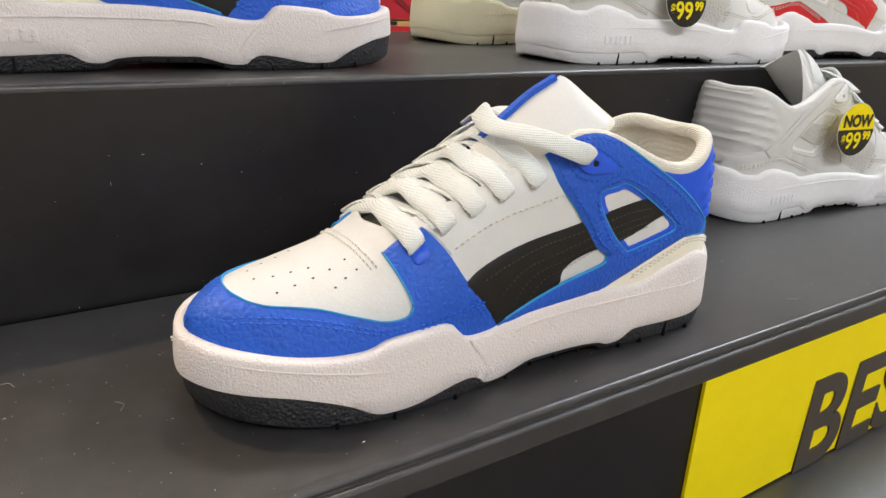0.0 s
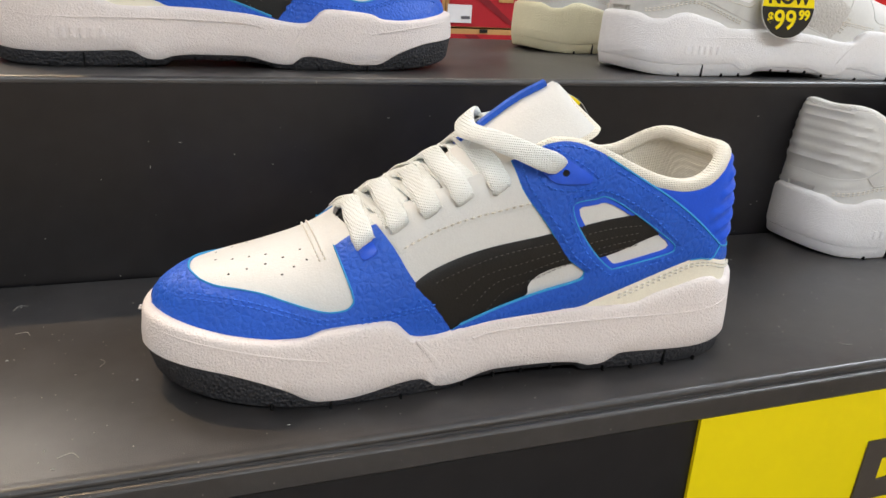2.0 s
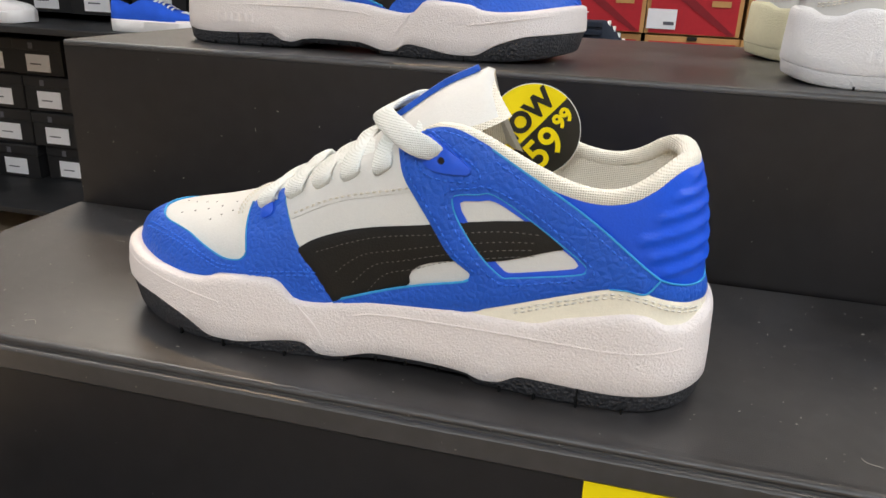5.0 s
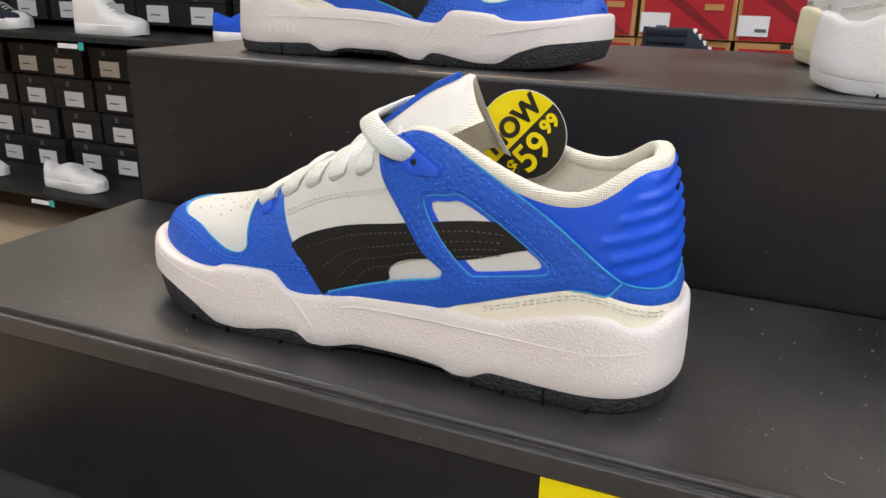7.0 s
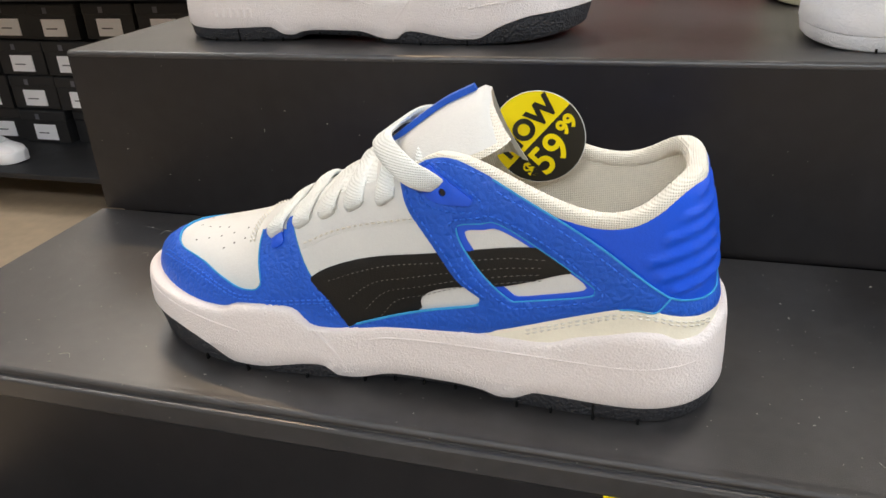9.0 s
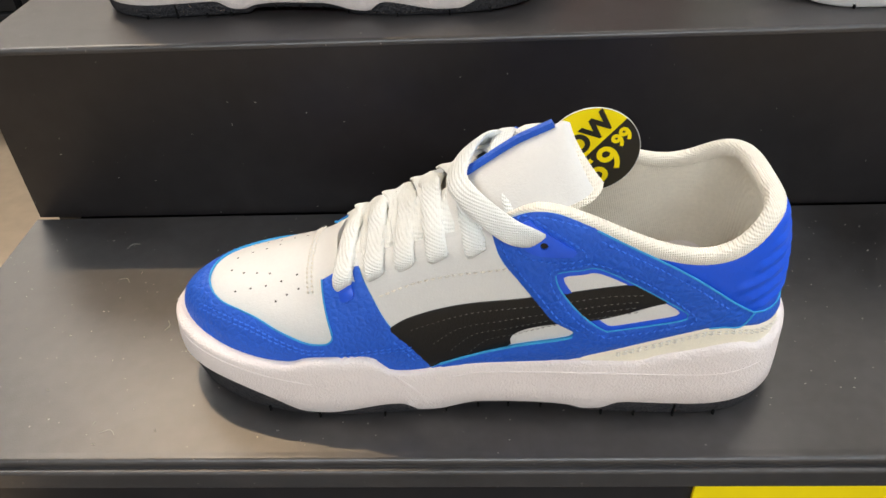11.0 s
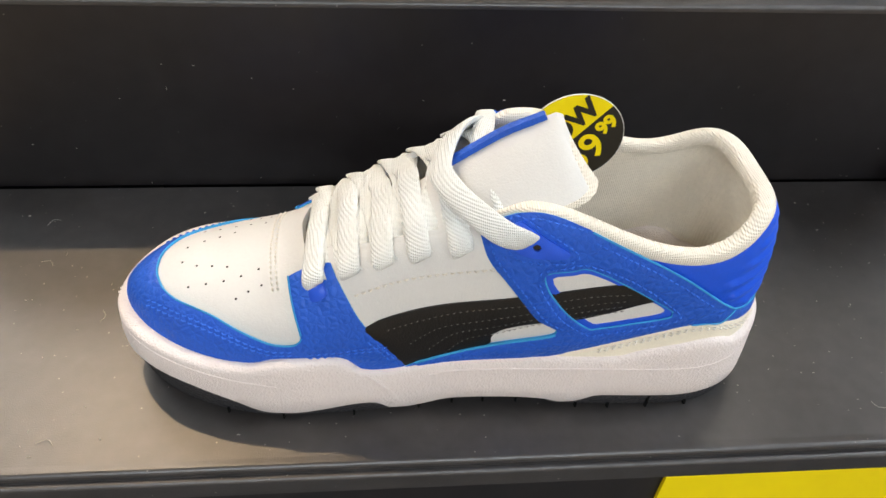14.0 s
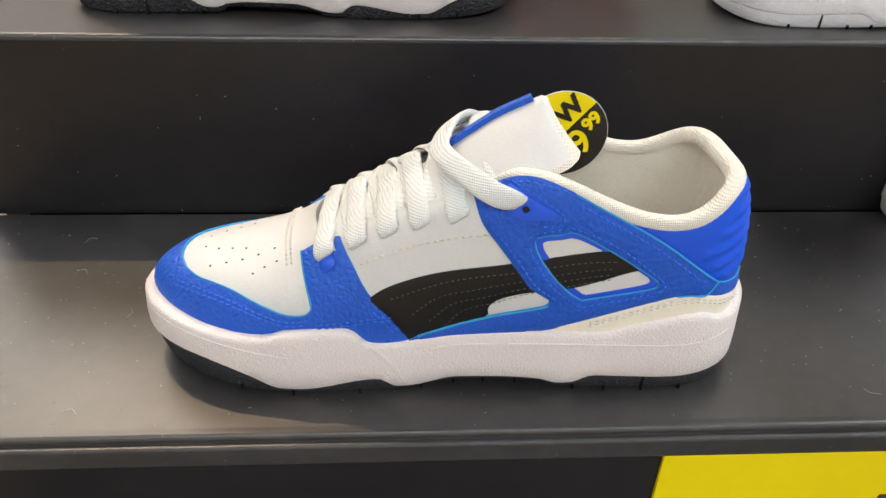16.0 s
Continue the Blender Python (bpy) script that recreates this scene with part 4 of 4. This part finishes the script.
top = [(0.805, UPPER), (RISER + 0.003, UPPER)] + arc(RISER + 0.0026, UPPER - 0.0028, 0.0028, 90, 180, 6) + [(RISER - 0.0002, UPPER - 0.0038), (0.805, UPPER - 0.0038)]
step_profile("top_board", top, M["shelf"], "", parent=upper)
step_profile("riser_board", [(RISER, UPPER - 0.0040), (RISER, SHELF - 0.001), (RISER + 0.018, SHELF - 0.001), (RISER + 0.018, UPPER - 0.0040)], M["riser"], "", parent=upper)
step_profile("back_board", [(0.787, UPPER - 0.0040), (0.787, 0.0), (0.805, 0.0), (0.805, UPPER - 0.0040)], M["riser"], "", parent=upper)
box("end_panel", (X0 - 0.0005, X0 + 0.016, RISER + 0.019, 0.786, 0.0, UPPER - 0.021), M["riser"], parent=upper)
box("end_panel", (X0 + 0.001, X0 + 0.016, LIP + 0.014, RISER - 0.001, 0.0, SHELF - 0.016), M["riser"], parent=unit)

# yellow price banner in the panel below the shelf
sign = thing("price_banner", pose(0, 0, 0), "yellow card banner with charcoal capital letters below the shelf", "sign")
bm = box_bm(0.348, 1.25, LIP - 0.0045, LIP - 0.0025, 0.5605, SHELF - 0.0162)
part("card", bm, M["yellow"], sign)
text_mesh("BEST", 0.094, 0.0006, M["charcoal"], "lettering", sign, pose(0.4575, LIP - 0.0053, 0.5615, 90, 0, 0), shear=0.05, bold=0.0022, align="LEFT")

# ---- shoes on the display ----
sneaker("sneaker", pose(0.0915, 0.3405, SHELF), BLUE, "blue, white and black leather sneaker with chunky white sole, laced", "display sneakers", step=0.0022)
sneaker("sneaker", pose(0.311, 0.545, UPPER, 0, 0, 182.3), BLUE, "blue and white leather sneaker on the raised black step", "display sneakers", step=0.004)
sneaker("sneaker", pose(0.739, 0.517, UPPER, 0, 0, 180), WHITE, "all-white leather sneaker on the raised black step", "display sneakers", step=0.004)
sneaker("sneaker", pose(0.855, 0.420, SHELF, 0, 0, 180), WHITE, "all-white leather sneaker on the lower black shelf", "display sneakers", step=0.0034)
sneaker("sneaker", pose(0.735, 0.71, UPPER, 0, 0, 186), CREAM, "white sneaker with a ribbed cream rubber sole", "display sneakers", step=0.005, marks=False)
sneaker("sneaker", pose(0.885, 0.665, UPPER, 0, 0, 10), GUM, "white sneaker with a gum-brown outsole", "display sneakers", step=0.005, marks=False)
sneaker("sneaker", pose(1.005, 0.525, UPPER, 0, 0, 180), RED, "white and red sneaker with a black outsole", "display sneakers", step=0.005, marks=False)


# ---- round price tags ----
def price_tag(m, price, cents, tilt, label):
    t = thing("price_tag", m, label, "price tag", "price tags")
    R, n = 0.0222, 64
    for name, mat, a0 in (("upper_half", "yellow", 0), ("lower_half", "tag_black", 180)):
        bm = bmesh.new()
        f = bm.faces.new([bm.verts.new((R * math.cos(radians(a0 + a)), R * math.sin(radians(a0 + a)), 0)) for a in np.linspace(0, 180, n // 2)])
        ext = bmesh.ops.extrude_face_region(bm, geom=[f])
        bmesh.ops.translate(bm, vec=(0, 0, -0.0006), verts=[v for v in ext["geom"] if isinstance(v, bmesh.types.BMVert)])
        bmesh.ops.recalc_face_normals(bm, faces=bm.faces[:])
        part(name, bm, M[mat], t)
    ring_pts = [(1.006 * R * math.cos(a), 1.006 * R * math.sin(a), -0.0003) for a in np.linspace(0, 2 * math.pi, 65)]
    tube("rim", ring_pts, 0.0002, 0.00035, M["tag_edge"], t, sides=6, cap=False)
    text_mesh("NOW", 0.0135, 0.0001, M["tag_black"], "lettering", t, pose(0, 0.0028, 0.0003), bold=0.0006)
    text_mesh("$", 0.009, 0.0001, M["yellow"], "lettering", t, pose(-0.0145, -0.0105, 0.0003), bold=0.0003)
    text_mesh(price, 0.0195, 0.0001, M["yellow"], "lettering", t, pose(-0.002, -0.0158, 0.0003), bold=0.0003)
    text_mesh(cents, 0.0095, 0.0001, M["yellow"], "lettering", t, pose(0.0142, -0.0085, 0.0003), bold=0.0004)
    return t


price_tag(pose(0.3030, 0.3560, 0.7825) @ pose(0, 0, 0, 90, 0, 0) @ pose(0, 0, 0, 0, 0, 49), "59", "99", 0, "round yellow and black price tag tucked behind the tongue")
price_tag(pose(0.669, 0.372, SHELF + 0.0765) @ pose(0, 0, 0, 88, 0, -8), "99", "99", 0, "round yellow and black price tag hanging on a white sneaker")

price_tag(pose(0.551, 0.473, UPPER + 0.053) @ pose(0, 0, 0, 84, 0, -6), "99", "99", 0, "round yellow and black price tag on a white sneaker")

# dust and lint on the black boards
def dust(name, count, place, label, seed):
    rng = random.Random(seed)
    V, F = [], []
    for _ in range(count):
        c, up = place(rng)
        r, k = rng.uniform(0.0002, 0.00055), len(V)
        a0, st = rng.uniform(0, 6.28), rng.uniform(0.3, 2.2)
        e1, e2 = (Vector((1, 0, 0)), Vector((0, 1, 0))) if up else (Vector((1, 0, 0)), Vector((0, 0, 1)))
        n = Vector((0, 0, 1)) if up else Vector((0, -1, 0))
        for i in range(5):
            a = a0 + i * 1.2566
            V.append(Vector(c) + e1 * r * math.cos(a) * st + e2 * r * math.sin(a) / st + n * 0.0003)
        V.append(Vector(c) + n * 0.0008)
        F += [(k + i, k + (i + 1) % 5, k + 5) for i in range(5)]
    return tagged(mesh_ob(name, V, F, M["dust"], None), label, "dust", "", "stuff")


dust("dust", 260, lambda r: ((r.uniform(X0, 0.95), r.uniform(LIP + 0.004, RISER - 0.002), SHELF), True), "pale dust specks on the black shelf", 3)
dust("dust", 60, lambda r: ((r.uniform(X0, 0.95), RISER - 0.0002, r.uniform(SHELF + 0.001, UPPER - 0.022)), False), "pale dust specks on the black riser", 5)
dust("dust", 70, lambda r: ((r.uniform(X0, 0.95), r.uniform(RISER + 0.004, RISER + 0.2), UPPER), True), "pale dust specks on the raised step", 8)
rng = random.Random(12)
for _ in range(9):
    x, y = rng.uniform(0.0, 0.5), rng.uniform(LIP + 0.01, RISER - 0.02)
    a = rng.uniform(0, 6.28)
    q = dense([(x, y, SHELF + 0.0004), (x + 0.004 * math.cos(a), y + 0.004 * math.sin(a), SHELF + 0.001), (x + 0.008 * math.cos(a + 0.6), y + 0.008 * math.sin(a + 0.6), SHELF + 0.0005)], n=5)
    tagged(tube("lint", q, 0.00012, 0.00012, M["dust"], None, sides=5), "pale thread of lint lying on the black shelf", "lint", "lint threads")

# ---- the store round about ----
# unseen room shell, added to enclose the display and bounce fill light
room = [("floor", (-5.0, 5.0, -4.0, 5.0, -0.1, 0.0), "floor"), ("ceiling", (-5.0, 5.0, -4.0, 5.0, CEIL, CEIL + 0.1), "ceiling"), ("wall_north", (-5.0, 5.0, 5.0, 5.1, 0, CEIL), "wall"),
        ("wall_south", (-5.0, 5.0, -4.1, -4.0, 0, CEIL), "wall"), ("wall_west", (-5.1, -5.0, -4.0, 5.0, 0, CEIL), "wall"), ("wall_east", (5.0, 5.1, -4.0, 5.0, 0, CEIL), "wall")]
for nm, dims, mat in room:
    box(nm, dims, M[mat], kind="structure")
# bodies for the added fill lamps, out of view overhead
for x, y, sx, sy, _, _ in LAMPS:
    l = thing("ceiling_light", pose(x, y, CEIL + 0.0), "flat white ceiling light panel, lit, added out of view as fill", "ceiling light", "ceiling lights")
    part("frame", box_bm(-sx / 2 - 0.03, sx / 2 + 0.03, -sy / 2 - 0.03, sy / 2 + 0.03, -0.03, -0.0005), M["lamp_frame"], l)
    part("diffuser", box_bm(-sx / 2, sx / 2, -sy / 2, sy / 2, -0.04, -0.031), M["glow"], l)

track = thing("track_spotlight", look(SPOT, (-0.2, 0.28, 0.68)), "white ceiling track spotlight, lit", "spotlight")
bm = bmesh.new()
bmesh.ops.create_cone(bm, segments=24, radius1=0.04, radius2=0.04, depth=0.1, cap_ends=False, matrix=Matrix.Translation((0, 0, 0.03)))
part("housing", bm, M["lamp_frame"], track, smooth=True)
part("bracket", box_bm(-0.008, 0.008, -0.008, 0.008, 0.08, 0.13), M["lamp_frame"], track)
BACK = 2.0


def shoe_box(m, w, h, d, kind):
    if kind == "black":
        b = thing("shoe_box", m, "black carton shoe box with a white label, stacked", "shoe box", "black shoe boxes")
        part("tray", box_bm(-w / 2 + 0.003, w / 2 - 0.003, 0.003, d, 0, h * 0.72), M["box_black"], b)
        part("lid", box_bm(-w / 2, w / 2, 0, d, h * 0.64, h - 0.004, bevel=0.006), M["box_black"], b)
        part("label", box_bm(-0.045, 0.045, 0.0006, 0.0026, 0.01, 0.064), M["label"], b, "white paper label")
        part("print", box_bm(-0.03, 0.012, 0.0002, 0.001, 0.032, 0.036), M["label_ink"], b)
        part("emblem", box_bm(-0.028, -0.012, -0.0012, -0.0002, h * 0.7, h * 0.86), M["label_ink"], b)
    else:
        b = thing("shoe_box", m, "red carton shoe box with kraft edges and a white label", "shoe box", "red shoe boxes")
        part("tray", box_bm(-w / 2, w / 2, 0.0, d, 0, h - 0.004), M["kraft"], b)
        part("front_print", box_bm(-w / 2 + 0.01, w / 2 - 0.01, -0.0022, -0.0002, 0.002, h - 0.018), M["box_red"], b)
        bm = bmesh.new()
        vs = [bm.verts.new(v) for v in ((-0.06, -0.0036, h - 0.02), (-0.02, -0.0036, h - 0.02), (w / 2 - 0.012, -0.0036, 0.004), (w / 2 - 0.03, -0.0036, 0.004))]
        bm.faces.new(vs[::-1])
        part("diagonal_print", bm, M["box_dark_red"], b)
        part("label", box_bm(-w / 2 + 0.004, -w / 2 + 0.075, -0.0058, -0.004, 0.012, 0.06), M["label"], b, "white paper label")
        part("print", box_bm(-w / 2 + 0.044, -w / 2 + 0.07, -0.0072, -0.006, 0.022, 0.03), M["label_ink"], b)
        # dark block in place of the finger hole's shaded inside
        part("finger_hole", box_bm(-0.012, 0.012, -0.004, -0.001, h - 0.014, h - 0.004, bevel=0.001), M["dark"], b)
        part("maker_bar", box_bm(w / 2 - 0.075, w / 2 - 0.03, -0.0056, -0.004, h - 0.05, h - 0.036), M["kraft"], b)
    return b


rng = random.Random(7)
first = None
for base, rows in ((0.15, 4), (0.70, 3), (1.25, 3)):
    for r in range(rows):
        for c in range(12):
            x = -3.05 + c * 0.197 + rng.uniform(-0.006, 0.006) - r * 0.018
            m = pose(x, BACK + 0.03 + rng.uniform(-0.01, 0.02), base + r * 0.117)
            first = copy_thing(first, m) if first else shoe_box(m, 0.19, 0.117, 0.3, "black")
first = None
for r in range(9):
    for c in range(10):
        x = -0.48 + c * 0.236 + rng.uniform(-0.003, 0.003)
        m = pose(x, BACK + 0.02 + rng.uniform(-0.006, 0.012), 0.14 + r * 0.12)
        first = copy_thing(first, m) if first else shoe_box(m, 0.23, 0.12, 0.33, "red")
for z in (0.13, 0.66, 1.21):
    box("wall_shelf", (-3.2, -0.75, BACK - 0.26, BACK + 0.34, z, z + 0.018), M["box_black"], "black wall shelf board", "shelf", bevel=0.003)
box("wall_shelf", (-0.65, 2.0, BACK - 0.2, BACK + 0.36, 0.115, 0.137), M["box_black"], "black wall shelf board", "shelf", bevel=0.003)
box("wall_cladding", (-3.2, 2.0, BACK + 0.37, BACK + 0.39, 0.0, 1.9), M["box_black"], "black back panel of the wall shelving", "panel")
box("shelf_upright", (-0.74, -0.66, BACK - 0.02, BACK + 0.36, 0.0, 1.9), M["box_black"], "black upright between shelving bays", "panel")
for x, z in ((-1.55, 0.648), (-1.78, 0.118), (-2.4, 0.648)):
    strip = thing("shelf_strip", pose(x, BACK - 0.262, z), "shelf-edge strip with unreadable white print", "shelf label")
    part("print", box_bm(-0.05, 0.03, -0.004, -0.0004, -0.008, 0.006), M["label"], strip)
    part("dot", box_bm(0.035, 0.055, -0.004, -0.0004, -0.012, 0.012, bevel=0.0015), M["teal"], strip)


# ---- far canvas shoes ----
def canvas_shoe(name, m, canvas, label, high=False, stripes=False):
    s = thing(name, m, label, "shoe", "canvas shoes")
    L = 0.27
    u = np.linspace(0, 1, 40)
    hw = 0.046 * np.clip(1 - (1 - np.clip(u / 0.3, 0, 1)) ** 2.4, 0, 1) ** 0.45 * np.clip(1 - (1 - np.clip((1 - u) / 0.18, 0, 1)) ** 2.4, 0, 1) ** 0.45 * cub([0, 0.35, 0.7, 1], [1, 1.02, 0.85, 0.8], u)

    def loft(rows, mat, nm, cap=True):
        V, F, n = [], [], len(u)
        for sc, zf in rows:
            V += [(L * a, -h * sc, zf(a)) for a, h in zip(u, hw)] + [(L * a, h * sc, zf(a)) for a, h in zip(u[::-1], hw[::-1])]
        N = 2 * n
        F = [(k * N + i, k * N + (i + 1) % N, (k + 1) * N + (i + 1) % N, (k + 1) * N + i) for k in range(len(rows) - 1) for i in range(N)]
        if cap:
            b = (len(rows) - 1) * N
            F += [(b + i, b + i + 1, b + N - 2 - i, b + N - 1 - i) for i in range(n - 1)]
        return mesh_ob(nm, V, F, mat, s)
    rise = lambda a: 0.006 * max(0, 1 - a / 0.2) ** 2
    loft([(1.0, lambda a: rise(a)), (1.06, lambda a: 0.004 + rise(a)), (1.06, lambda a: 0.03 + rise(a)), (0.98, lambda a: 0.033 + rise(a))], M["white_rubber"], "sole")
    hi = 0.125 if high else 0.085
    prof = lambda a: float(cub([0, 0.1, 0.3, 0.42, 0.62, 0.8, 1], [0.034, 0.052, 0.062, 0.078, hi, hi * (0.98 if high else 0.8), hi], a))
    loft([(0.99, lambda a: 0.028), (0.99, lambda a: 0.028 + (prof(a) - 0.028) * 0.4), (0.88, lambda a: 0.028 + (prof(a) - 0.028) * 0.75), (0.62, lambda a: 0.028 + (prof(a) - 0.028) * 0.95), (0.34, prof)], canvas, "upper")
    capu = u[u < 0.22]
    V = [(L * a - 0.001, h * 1.02 * math.cos(t), 0.03 + (prof(a) - 0.028) * math.sin(t)) for a, h in zip(capu, hw) for t in np.linspace(0, math.pi, 12)]
    mesh_ob("toe_cap", V, [(i * 12 + j, i * 12 + j + 1, (i + 1) * 12 + j + 1, (i + 1) * 12 + j) for i in range(len(capu) - 1) for j in range(11)], M["white_rubber"], s)
    for k in range(7 if high else 5):
        a = 0.3 + 0.045 * k
        z = prof(a) + 0.002
        q = dense([(L * a, -0.026, z - 0.016), (L * a, -0.016, z - 0.002), (L * a, 0, z + 0.002), (L * a, 0.016, z - 0.002), (L * a, 0.026, z - 0.016)], n=4)
        tube("lace", q, 0.004, 0.0016, M["lace"], s, up=(0, 0, 1), sides=8)
    if stripes:
        for k in range(4):
            z = 0.062 + 0.018 * k
            for sg in (-1, 1):
                q = dense([(L * 0.62, sg * 0.037, z), (L * 0.8, sg * 0.041, z), (L * 0.95, sg * 0.028, z)], n=5)
                tube("padded_rib", q, 0.004, 0.007, canvas, s, up=(0, 0, 1), sides=8)
        for sg in (-1, 1):
            q = dense([(L * 0.98, sg * 0.03, 0.045), (L * 0.8, sg * 0.043, 0.05), (L * 0.62, sg * 0.046, 0.056), (L * 0.45, sg * 0.048, 0.036)], n=6)
            tube("side_stripe", q, 0.002, 0.006, M["white_leather"], s, up=(0, 0, 1), sides=8)
    return s


Z1, Z2 = 0.678, 0.148
canvas_shoe("canvas_shoe", pose(-1.36, BACK - 0.14, Z1, 0, 0, 182), M["canvas_white"], "white high canvas shoe on a black wall shelf", high=True)
canvas_shoe("canvas_shoe", pose(-1.86, BACK - 0.14, Z1, 0, 0, 182), M["canvas_dark"], "dark canvas shoe with a white sole on a wall shelf")
canvas_shoe("canvas_shoe", pose(-1.60, BACK - 0.16, Z2, 0, 0, 178), M["canvas_white"], "white canvas shoe on the lower wall shelf", high=False)
canvas_shoe("canvas_shoe", pose(-2.08, BACK - 0.16, Z2, 0, 0, 178), M["canvas_dark"], "dark canvas shoe with white laces on the lower wall shelf")
canvas_shoe("canvas_shoe", pose(-0.80, BACK - 0.16, Z1, 0, 0, 182), M["canvas_blue"], "blue canvas shoe with a white sole on a wall shelf")
canvas_shoe("canvas_shoe", pose(0.42, BACK - 0.15, 0.648, 0, 0, 180), M["canvas_dark"], "black padded high-top shoe with a white side stripe", high=True, stripes=True)
box("display_block", (0.1, 0.46, BACK - 0.29, BACK - 0.01, 0.0, 0.6475), M["box_black"], "black display block below the high-top shoe", "display block", bevel=0.003)
